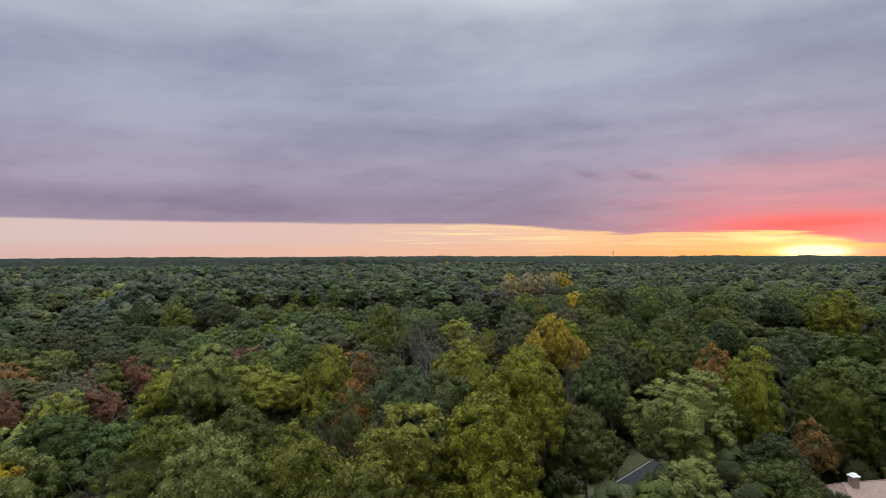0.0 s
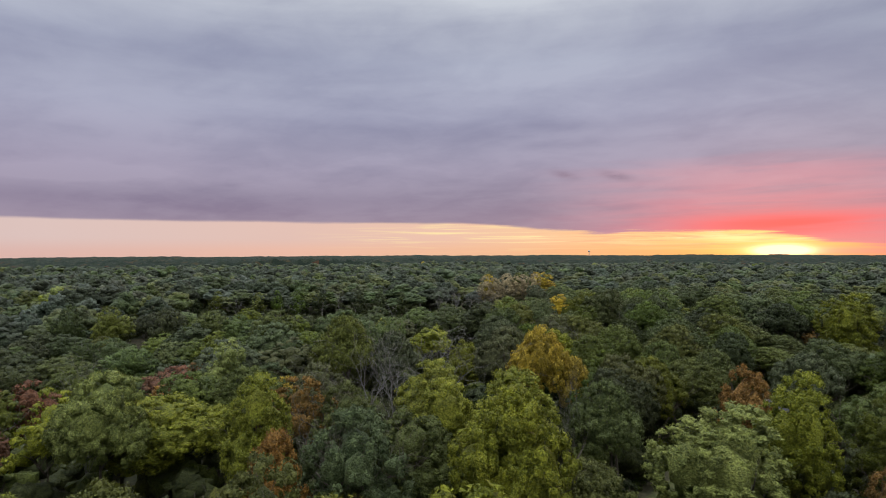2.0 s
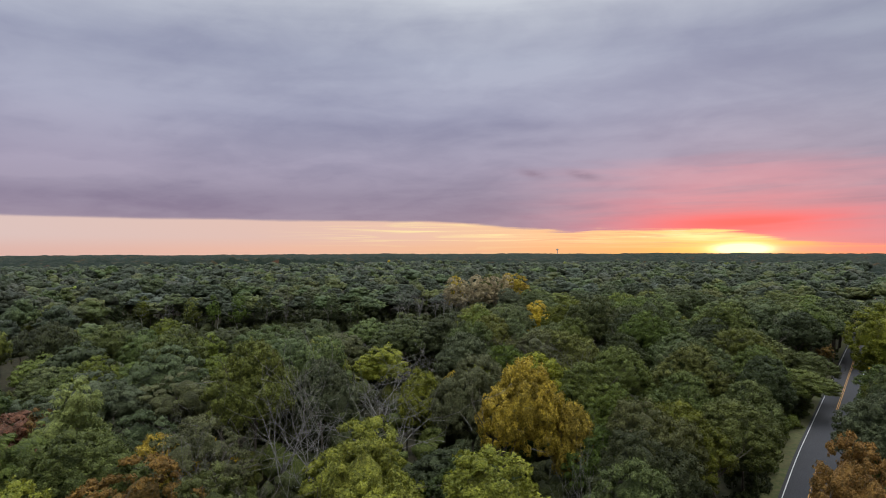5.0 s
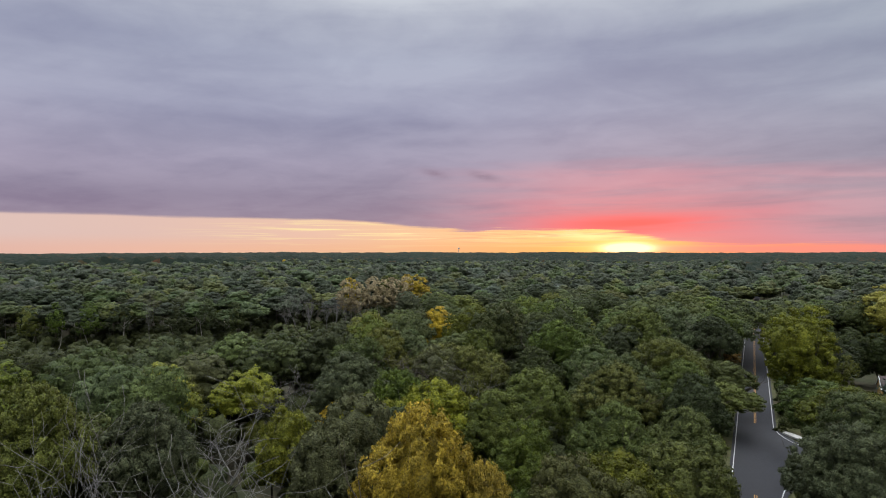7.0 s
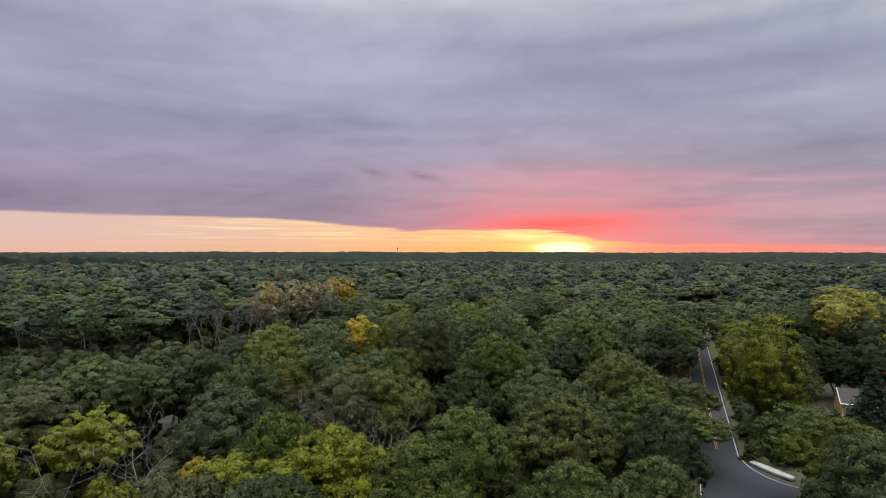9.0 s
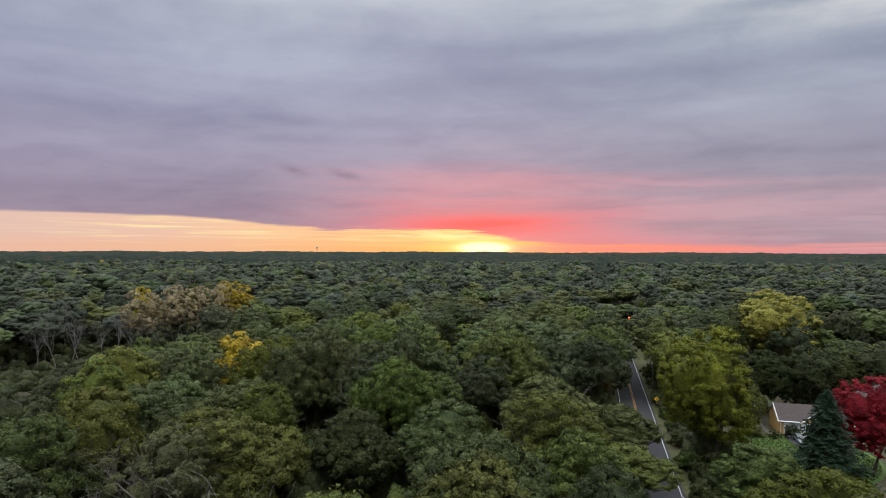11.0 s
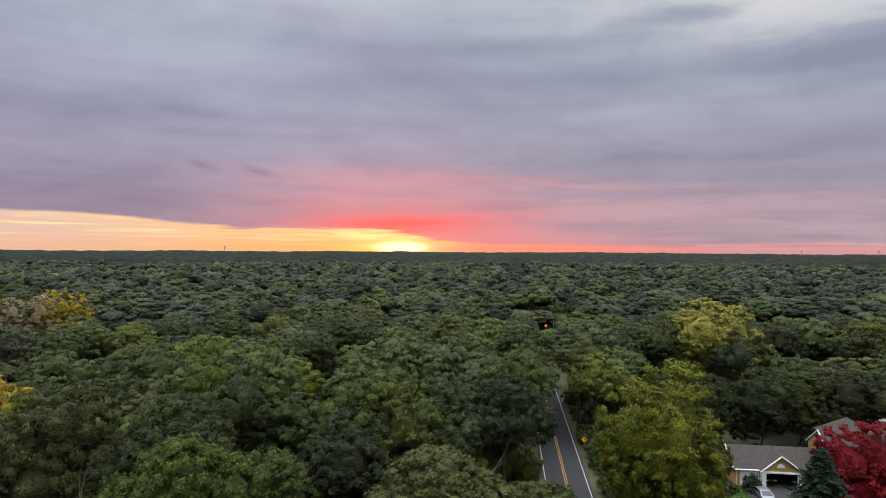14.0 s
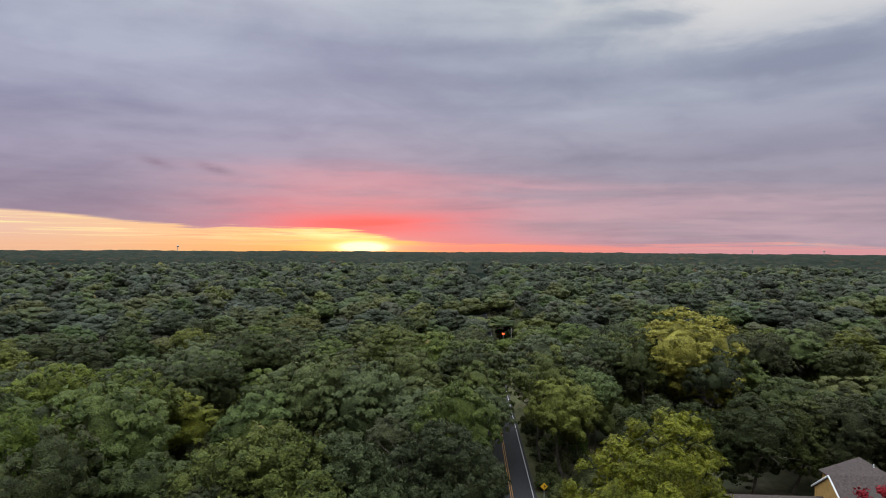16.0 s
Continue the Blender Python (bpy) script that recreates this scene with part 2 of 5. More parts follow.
def leaf_material(name, dark, pale, through_light=0.18, patchy=False, vary=1.0):
    m, g, bsdf = material(name)
    geo, info = g.node("ShaderNodeNewGeometry"), g.node("ShaderNodeObjectInfo")
    where = geo.outputs["Position"]
    mottle = g.noise(where, 0.35, 3.0, 0.6)
    twigs = g.noise(where, 1.1 if patchy else 2.4, 4.0, 0.65)
    leaves = g.node("ShaderNodeTexVoronoi")                            # single leaves on the tufts
    leaves.inputs["Scale"].default_value = 2.2 if patchy else 5.5
    g.put(leaves.inputs["Vector"], where)
    blade = g.node("ShaderNodeSeparateColor")
    g.put(blade.inputs[0], leaves.outputs["Color"])
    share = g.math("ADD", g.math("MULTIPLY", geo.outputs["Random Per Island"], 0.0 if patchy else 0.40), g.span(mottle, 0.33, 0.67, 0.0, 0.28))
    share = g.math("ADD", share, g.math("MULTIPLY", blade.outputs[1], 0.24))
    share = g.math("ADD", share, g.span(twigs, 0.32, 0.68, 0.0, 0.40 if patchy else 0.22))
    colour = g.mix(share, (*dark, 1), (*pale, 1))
    if patchy:
        spread = g.node("ShaderNodeTexVoronoi")
        spread.inputs["Scale"].default_value = 0.085
        g.put(spread.inputs["Vector"], where)
        one = g.node("ShaderNodeSeparateColor")
        g.put(one.inputs[0], spread.outputs["Color"])
        pick = one.outputs[0]
    else:
        pick = info.outputs["Random"]
    hsv = g.node("ShaderNodeHueSaturation")
    g.put(hsv.inputs["Hue"], g.span(pick, 0, 1, 0.5 - 0.010 * vary, 0.5 + 0.026 * vary, False))
    g.put(hsv.inputs["Saturation"], g.span(g.math("FRACT", g.math("MULTIPLY", pick, 7.31)), 0, 1, 0.97 - 0.12 * vary, 1.0 + 0.14 * vary, False))
    g.put(hsv.inputs["Value"], g.span(g.math("FRACT", g.math("MULTIPLY", pick, 3.77)), 0, 1, 1.0 - 0.22 * vary, 1.0 + 0.22 * vary, False))
    g.put(hsv.inputs["Color"], colour)
    # low grain goes to half the dark tone; the ruffle sinks it too
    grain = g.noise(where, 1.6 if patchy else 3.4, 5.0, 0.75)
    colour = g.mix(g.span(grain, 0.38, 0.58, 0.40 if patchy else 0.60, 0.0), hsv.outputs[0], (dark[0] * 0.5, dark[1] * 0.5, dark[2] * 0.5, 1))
    ruffle = g.node("ShaderNodeBump")
    ruffle.inputs["Strength"].default_value, ruffle.inputs["Distance"].default_value = 1.0, 0.7 if patchy else 0.36
    g.put(ruffle.inputs["Height"], g.math("SUBTRACT", g.math("MULTIPLY", grain, 0.8), g.math("MULTIPLY", leaves.outputs["Distance"], 0.5))), g.put(bsdf.inputs["Normal"], ruffle.outputs[0])
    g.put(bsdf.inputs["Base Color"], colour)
    bsdf.inputs["Roughness"].default_value = 0.55
    bsdf.inputs["Specular IOR Level"].default_value = 0.16
    glow = g.node("ShaderNodeBsdfTranslucent")
    g.put(glow.inputs[0], colour)
    both = g.node("ShaderNodeMixShader")
    both.inputs[0].default_value = through_light
    g.put(both.inputs[1], bsdf.outputs[0]), g.put(both.inputs[2], glow.outputs[0])
    g.put(m.node_tree.nodes["Material Output"].inputs[0], both.outputs[0])
    return m


LEAF_TONES = {
    "dark green": ((0.019, 0.027, 0.01), (0.088, 0.1, 0.032)),
    "green": ((0.03, 0.046, 0.01), (0.145, 0.171, 0.039)),
    "olive": ((0.04, 0.05, 0.01), (0.176, 0.183, 0.037)),
    "sage": ((0.036, 0.05, 0.02), (0.151, 0.171, 0.076)),
    "yellow-green": ((0.046, 0.06, 0.008), (0.34, 0.348, 0.037)),
    "pale green": ((0.056, 0.074, 0.02), (0.316, 0.348, 0.087)),
    "yellowing green": ((0.036, 0.046, 0.006), (0.276, 0.285, 0.028)),
    "golden": ((0.075, 0.060, 0.007), (0.640, 0.450, 0.038)),
    "mustard": ((0.09, 0.086, 0.012), (0.515, 0.469, 0.074)),
    "orange": ((0.07, 0.046, 0.012), (0.364, 0.186, 0.046)),
    "rust": ((0.05, 0.04, 0.011), (0.316, 0.174, 0.043)),
    "red": ((0.085, 0.006, 0.01), (0.368, 0.02, 0.031)),
    "russet": ((0.055, 0.032, 0.017), (0.237, 0.098, 0.052)),
    "grey-brown": ((0.048, 0.052, 0.02), (0.145, 0.15, 0.06)),
    "tan": ((0.150, 0.122, 0.070), (0.500, 0.400, 0.215)),
}
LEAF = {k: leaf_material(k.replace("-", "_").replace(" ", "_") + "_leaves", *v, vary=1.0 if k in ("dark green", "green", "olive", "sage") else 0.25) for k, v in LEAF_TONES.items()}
# leaf tones again for further trees, with haze tinted in: bluer, slightly dimmer
HAZED_LEAF = {k: leaf_material(k.replace("-", "_").replace(" ", "_") + "_canopy", (v[0][0] * 0.88, v[0][1] * 0.90, v[0][2] * 1.45), (v[1][0] * 0.88, v[1][1] * 0.90, v[1][2] * 1.45), patchy=True) for k, v in LEAF_TONES.items()}
NEEDLES = leaf_material("spruce_needles", (0.016, 0.034, 0.020), (0.034, 0.062, 0.032), 0.1)


def rough_material(name, a_colour, b_colour, scale, rough=0.85, bump=0.3, scale2=None, c_colour=None, along=None):
    """Two-scale mottled matter: grain and stains."""
    m, g, bsdf = material(name)
    geo = g.node("ShaderNodeNewGeometry")
    where = geo.outputs["Position"]
    if along:
        stretch = g.node("ShaderNodeVectorMath", operation="MULTIPLY")
        g.put(stretch.inputs[0], where)
        stretch.inputs[1].default_value = along
        where = stretch.outputs[0]
    n1 = g.noise(where, scale, 6.0, 0.6)
    colour = g.mix(g.span(n1, 0.32, 0.68), (*a_colour, 1), (*b_colour, 1))
    if scale2:
        n2 = g.noise(where, scale2, 3.0, 0.5, 0.4)
        colour = g.mix(g.span(n2, 0.45, 0.7, 0.0, 0.75), colour, (*(c_colour or a_colour), 1))
    g.put(bsdf.inputs["Base Color"], colour)
    bsdf.inputs["Roughness"].default_value = rough
    bsdf.inputs["Specular IOR Level"].default_value = 0.3
    b = g.node("ShaderNodeBump")
    b.inputs["Strength"].default_value = bump
    b.inputs["Distance"].default_value = 0.05
    g.put(b.inputs["Height"], n1), g.put(bsdf.inputs["Normal"], b.outputs[0])
    return m


BARK = rough_material("grey_brown_bark", (0.055, 0.045, 0.035), (0.13, 0.11, 0.09), 3.0, 0.9, 0.6, along=(3, 3, 0.6))
PALE_BARK = rough_material("pale_bark", (0.16, 0.15, 0.13), (0.34, 0.32, 0.28), 2.0, 0.9, 0.4, along=(2, 2, 0.7))
DEAD_WOOD = rough_material("weathered_dead_wood", (0.09, 0.085, 0.078), (0.205, 0.194, 0.18), 2.5, 0.9, 0.3)
FLOOR = rough_material("leaf_litter", (0.036, 0.034, 0.020), (0.080, 0.068, 0.038), 0.9, 0.95, 0.5, 0.06, (0.036, 0.050, 0.022))
GRASS = rough_material("mown_grass", (0.040, 0.085, 0.016), (0.075, 0.130, 0.028), 1.6, 0.9, 0.6, 0.15, (0.085, 0.115, 0.035))
VERGE = rough_material("rough_verge_grass", (0.050, 0.062, 0.020), (0.095, 0.090, 0.038), 1.2, 0.95, 0.6, 0.2, (0.070, 0.055, 0.028))
ASPHALT = rough_material("asphalt", (0.030, 0.030, 0.034), (0.046, 0.046, 0.051), 6.0, 0.9, 0.2, 0.25, (0.036, 0.035, 0.038))
OLD_ASPHALT = rough_material("worn_asphalt", (0.042, 0.042, 0.045), (0.060, 0.060, 0.062), 4.0, 0.9, 0.2, 0.2, (0.05, 0.049, 0.049))
WHITE_LINE = rough_material("white_road_paint", (0.42, 0.42, 0.42), (0.62, 0.62, 0.61), 5.0, 0.7, 0.05)
YELLOW_LINE = rough_material("yellow_road_paint", (0.40, 0.21, 0.06), (0.54, 0.29, 0.08), 5.0, 0.7, 0.05)
CONCRETE = rough_material("concrete", (0.26, 0.25, 0.23), (0.38, 0.37, 0.34), 3.0, 0.9, 0.2)
SHINGLE = rough_material("brown_roof_shingle", (0.050, 0.038, 0.036), (0.082, 0.064, 0.060), 4.0, 0.9, 0.3, 0.5, (0.06, 0.05, 0.047))
PINK_SHINGLE = rough_material("faded_brown_shingle", (0.20, 0.135, 0.115), (0.29, 0.20, 0.17), 4.0, 0.9, 0.3, 0.5, (0.22, 0.16, 0.14))
SIDING = rough_material("ochre_siding", (0.42, 0.255, 0.085), (0.50, 0.315, 0.110), 2.0, 0.7, 0.05)
WHITE = rough_material("white_paint", (0.70, 0.71, 0.72), (0.80, 0.80, 0.80), 2.0, 0.6, 0.02)
BRICKISH = rough_material("brown_masonry", (0.22, 0.13, 0.09), (0.34, 0.20, 0.14), 6.0, 0.9, 0.3)
# near-black walls stand in for the shade inside the open garage
INSIDE_SHADE = rough_material("interior_shade", (0.02, 0.02, 0.02), (0.035, 0.033, 0.03), 1.0, 0.9, 0.0)
STEEL = rough_material("galvanised_steel", (0.30, 0.30, 0.31), (0.42, 0.42, 0.43), 3.0, 0.5, 0.05)
SIGN_YELLOW = rough_material("yellow_sign_sheet", (0.75, 0.42, 0.02), (0.85, 0.50, 0.03), 3.0, 0.45, 0.0)
BLACK = rough_material("black_rubber", (0.012, 0.012, 0.012), (0.022, 0.022, 0.022), 9.0, 0.7, 0.05)


def glossy(name, colour, rough=0.3, metal=0.0, coat=0.0):
    m, g, bsdf = material(name)
    n = g.noise(g.node("ShaderNodeNewGeometry").outputs["Position"], 2.0, 4.0)
    g.put(bsdf.inputs["Base Color"], g.mix(g.span(n, 0.3, 0.7, 0.0, 0.3), (*colour, 1), (*(c * 0.8 for c in colour), 1)))
    bsdf.inputs["Roughness"].default_value, bsdf.inputs["Metallic"].default_value = rough, metal
    bsdf.inputs["Coat Weight"].default_value = coat
    return m


WINDOW = glossy("window_glass", (0.03, 0.035, 0.04), 0.08)
CAR_PAINT = glossy("silver_car_paint", (0.22, 0.23, 0.25), 0.35, 0.5, 0.5)
RED_LAMP, _g, _b = material("lit_red_lamp")
_b.inputs["Base Color"].default_value = (0.6, 0.08, 0.02, 1)
_b.inputs["Emission Color"].default_value = (1.0, 0.09, 0.02, 1)
_b.inputs["Emission Strength"].default_value = 3.0


# ---- mesh helpers ----
def mesh_np(name, verts, faces, mats, index=None, smooth=False, facing=None):
    """A mesh from arrays of vertices and of equal-sided faces."""
    me = bpy.data.meshes.new(name)
    n, k = faces.shape
    me.vertices.add(len(verts))
    me.vertices.foreach_set("co", np.ascontiguousarray(verts, dtype=np.float32).ravel())
    me.loops.add(n * k)
    me.loops.foreach_set("vertex_index", np.ascontiguousarray(faces, dtype=np.int32).ravel())
    me.polygons.add(n)
    me.polygons.foreach_set("loop_start", np.arange(0, n * k, k, dtype=np.int32))
    for m in mats:
        me.materials.append(m)
    if index is not None:
        me.polygons.foreach_set("material_index", np.asarray(index, dtype=np.int32))
    me.polygons.foreach_set("use_smooth", np.full(n, smooth))
    me.update(calc_edges=True)
    if facing is not None:
        me.normals_split_custom_set_from_vertices(facing.astype(np.float32))
    return me


def part(name, bm, mat, parent=None, label="", smooth=False):
    me = bpy.data.meshes.new(name)
    for f in bm.faces:
        f.smooth = smooth
    bm.to_mesh(me)
    bm.free()
    me.materials.append(mat)
    ob = new(name, me)
    ob.parent = parent
    return tagged(ob, label) if label else ob


def thing(name, m, label, category, group="", kind=""):
    ob = new(name)
    ob.matrix_world = m
    ob.empty_display_size = 0.3
    return tagged(ob, label, category, group, kind)


def box(bm, lo, hi, bevel=0.0):
    lo, hi = Vector(lo), Vector(hi)
    made = bmesh.ops.create_cube(bm, size=1.0, matrix=Matrix.Translation((lo + hi) / 2) @ Matrix.Diagonal((*(hi - lo), 1)))
    if bevel:
        edges = list({e for v in made["verts"] for e in v.link_edges})
        bmesh.ops.bevel(bm, geom=edges, offset=bevel, segments=2, affect="EDGES", profile=0.5)
    return bm


def boxes(*pairs, bevel=0.0):
    bm = bmesh.new()
    for lo, hi in pairs:
        box(bm, lo, hi, bevel)
    return bm


def rod(bm, p0, p1, r0, r1=None, sides=8):
    p0, p1 = Vector(p0), Vector(p1)
    d = p1 - p0
    m = Matrix.Translation((p0 + p1) / 2) @ d.to_track_quat("Z", "Y").to_matrix().to_4x4()
    bmesh.ops.create_cone(bm, cap_ends=True, segments=sides, radius1=r0, radius2=r0 if r1 is None else r1, depth=d.length, matrix=m)
    return bm


def slab(bm, points, thick):
    """A flat plate: the polygon and a copy of it, thick metres along its back, joined."""
    top = [bm.verts.new(p) for p in points]
    f = bm.faces.new(top)
    f.normal_update()
    n = f.normal.copy()
    low = [bm.verts.new(Vector(p) - n * thick) for p in points]
    bm.faces.new(low[::-1])
    for i in range(len(points)):
        j = (i + 1) % len(points)
        bm.faces.new((top[i], low[i], low[j], top[j]))


# ---- the lie of the land ----
ROAD_AZ = radians(43.0)
SA, CA = math.sin(ROAD_AZ), math.cos(ROAD_AZ)
ROAD_C = -39.0                      # the yellow line's offset across


def along_across(x, y):
    return x * SA + y * CA, x * CA - y * SA


def from_road(s, c):
    return s * SA + c * CA, s * CA - c * SA


def ease(t):
    t = np.clip(t, 0.0, 1.0)
    return t * t * (3 - 2 * t)


def marsh_front(x):
    """y of the far edge of the open marsh, by x."""
    return 288.0 + 0.15 * np.maximum(np.asarray(x), 0.0)


def marsh_near(x):
    """y of its near edge, behind the last crowns of the rise."""
    x = np.asarray(x, float)
    return 204.0 + 32.0 * ease((x - 2) / 36) + 34.0 * ease((-28 - x) / 30)


def in_marsh(x, y):
    return (x < 50) & (x > -95) & (y < marsh_front(x)) & (y > marsh_near(x))


def ground(x, y):
    """Height of the ground: nearly flat, lower at the walk's start and in the marsh, gently rolling far off."""
    x, y = np.asarray(x, float), np.asarray(y, float)
    s, c = along_across(x, y)
    z = -3.2 * (1 - ease((s - 100) / 55))
    away = ease((np.abs(c - ROAD_C) - 12) / 40)
    roll = 1.3 * np.sin(x * 0.021 + 1.0) * np.cos(y * 0.017) + 2.5 * np.sin(x * 0.0037 + y * 0.0021)
    z = z + roll * away * ease((np.hypot(x - 140, y - 165) - 30) / 50)
    left = ease((-25 - x) / 50) * ease((300 - y) / 80)
    f = marsh_front(x)
    z = z - 4.0 * left - 3.0 * ease((62 - np.abs(x + 20)) / 60 + 0.6) * ease((y - 205) / 40) * ease((f + 50 - y) / 40) * ease((50 - x) / 30)
    z = z - 0.8 * np.exp(-((x - 142) ** 2 + (y - 165) ** 2) / 900)
    # kept under the road bed
    return z - 0.14 * (1 - ease((np.abs(c - ROAD_C) - 4.6) / 1.6))


def build_ground():
    """One sheet to the horizon: rings about the walk, tight near it."""
    radii = np.concatenate([np.arange(0, 330, 4.0), np.geomspace(330, 4900, 60)])
    turns = np.linspace(0, 2 * np.pi, 241)[:-1]
    rr, tt = np.meshgrid(radii[1:], turns, indexing="ij")
    xs, ys = 70 + rr * np.sin(tt), 120 + rr * np.cos(tt)
    verts = np.stack([xs, ys, ground(xs, ys)], -1).reshape(-1, 3)
    n, k = rr.shape
    i, j = np.meshgrid(np.arange(n - 1), np.arange(k), indexing="ij")
    q = np.stack([i * k + j, i * k + (j + 1) % k, (i + 1) * k + (j + 1) % k, (i + 1) * k + j], -1).reshape(-1, 4)
    hub = np.array([[70, 120, float(ground(70, 120))]])
    fan = np.stack([np.full(k, n * k), np.full(k, n * k), (np.arange(k) + 1) % k, np.arange(k)], -1)
    tri = np.concatenate([q[:, [0, 2, 1]], q[:, [0, 3, 2]], fan[:, 1:]])
    me = mesh_np("ground", np.concatenate([verts, hub]), tri, [FLOOR], smooth=True)
    tagged(new("ground", me), "dark leaf-littered forest floor rolling to the horizon", "ground", kind="structure")


build_ground()


def ribbon(name, s0, s1, c0, c1, lift, mat, step=4.0, thick=0.0):
    """A strip along the road, between two offsets."""
    bm = bmesh.new()
    n = max(2, int(abs(s1 - s0) / step) + 1)
    last = None
    for s in np.linspace(s0, s1, n):
        z = float(-3.2 * (1 - ease((s - 100) / 55))) + lift
        row = [bm.verts.new((*from_road(s, c), z)) for c in (c0, c1)]
        if thick:
            row += [bm.verts.new((*from_road(s, c), z - thick)) for c in (c1, c0)]
        if last:
            for a in range(len(row) if thick else 1):
                b = (a + 1) % len(row)
                bm.faces.new((last[a], last[b], row[b], row[a]))
        last = row
    bmesh.ops.recalc_face_normals(bm, faces=bm.faces)
    return part(name, bm, mat)


def build_road():
    road = ribbon("road", -120, 900, ROAD_C - 3.5, ROAD_C + 3.5, 0.05, ASPHALT, thick=0.25)
    tagged(road, "dark asphalt two-lane road through the woods", "road", kind="structure")
    for name, c, w, mat, s0, s1 in (("edge_line", ROAD_C - 3.02, 0.12, WHITE_LINE, -120, 900), ("edge_line", ROAD_C + 3.02, 0.12, WHITE_LINE, -120, 148),
                                    ("edge_line", ROAD_C + 3.02, 0.12, WHITE_LINE, 182, 900),
                                    *(("centre_line", ROAD_C + d, 0.11, YELLOW_LINE, s0, s1) for d in (-0.14, 0.14) for s0, s1 in ((-120, 147.5), (184, 900)))):
        line = ribbon(name, s0, s1, c - w / 2, c + w / 2, 0.056, mat)
        line.parent = road
    for name, c0, c1 in (("verge", ROAD_C - 7.0, ROAD_C - 3.5), ("verge", ROAD_C + 3.5, ROAD_C + 8.5)):
        v = ribbon(name, -120, 900, c0, c1, -0.02, VERGE, thick=0.4)
        tagged(v, "rough dry grass verge beside the road", "verge", kind="structure")
    # the side road, flaring into the junction
    bm = bmesh.new()
    rows = []
    for c, lo, hi in ((ROAD_C + 3.3, 145, 184.5), (ROAD_C + 3.9, 149, 180.5), (ROAD_C + 5.0, 152.5, 177.5), (ROAD_C + 6.6, 156.0, 174.5), (ROAD_C + 9, 158.5, 172.0),
                      (ROAD_C + 13, 160.5, 169.5), (ROAD_C + 20, 161.5, 168.5), (ROAD_C + 34, 161.5, 168.5), (ROAD_C + 52, 162, 169), (ROAD_C + 120, 164, 171)):
        rows.append([bm.verts.new((*from_road(s, c), 0.045 if c < ROAD_C + 15 else float(ground(*from_road(s, c))) + 0.08)) for s in np.linspace(lo, hi, 7)])
    for r0, r1 in zip(rows, rows[1:]):
        for i in range(6):
            bm.faces.new((r0[i], r0[i + 1], r1[i + 1], r1[i]))
    side = part("side_road", bm, ASPHALT)
    tagged(side, "asphalt side road flaring into the junction", "road", kind="structure")
    for pts in (((147.5, 3.08), (150.5, 3.5), (153.0, 4.4), (155.5, 5.9), (157.5, 8.2), (158.8, 10.5)),
                ((182, 3.08), (178.5, 3.75), (176, 4.7), (174, 5.9), (172.4, 7.4), (170.6, 10.5))):
        bm = bmesh.new()
        last = None
        for i, (s, c) in enumerate(pts):
            s2, c2 = pts[min(i + 1, len(pts) - 1)]
            s1, c1 = pts[max(i - 1, 0)]
            d = Vector((s2 - s1, c2 - c1)).normalized() * 0.06
            row = [bm.verts.new((*from_road(s + k * d.y, ROAD_C + c - k * d.x), 0.058)) for k in (-1, 1)]
            if last:
                bm.faces.new((last[0], last[1], row[1], row[0]))
            last = row
        part("edge_line", bm, WHITE_LINE, side)
    # concrete kerb apron at the junction's far corner
    bm = bmesh.new()
    ring = [(178.6, 4.3), (177.0, 5.4), (175.0, 7.0), (173.2, 9.2), (174.2, 9.8), (176.2, 8.0), (178.2, 6.2), (179.4, 4.9)]
    slab(bm, [(*from_road(s, ROAD_C + c), 0.16) for s, c in ring], -0.3)
    bmesh.ops.recalc_face_normals(bm, faces=bm.faces)
    tagged(part("kerb_apron", bm, CONCRETE), "pale concrete kerb apron at the road junction", "kerb", kind="structure")


build_road()

# ---- trees ----
RNG = np.random.default_rng(11)


def tubes(segments, sides):
    """Tapered tubes (p0, p1, r0, r1) as one array mesh."""
    seg = np.array([(*p, *q, a, b) for p, q, a, b in segments])
    p, q, ra, rb = seg[:, :3], seg[:, 3:6], seg[:, 6], seg[:, 7]
    d = q - p
    d /= np.linalg.norm(d, axis=1, keepdims=True) + 1e-9
    ref = np.where(np.abs(d[:, 2:3]) > 0.9, [[1.0, 0, 0]], [[0, 0, 1.0]])
    u = np.cross(d, ref)
    u /= np.linalg.norm(u, axis=1, keepdims=True)
    v = np.cross(d, u)
    t = np.arange(sides) * 2 * np.pi / sides
    ring = u[:, None] * np.cos(t)[None, :, None] + v[:, None] * np.sin(t)[None, :, None]
    verts = np.concatenate([p[:, None] + ring * ra[:, None, None], q[:, None] + ring * rb[:, None, None]], 1).reshape(-1, 3)
    base = np.arange(len(seg))[:, None] * 2 * sides
    i = np.arange(sides)[None]
    j = (i + 1) % sides
    return verts, np.stack([base + i, base + j, base + sides + j, base + sides + i], -1).reshape(-1, 4)


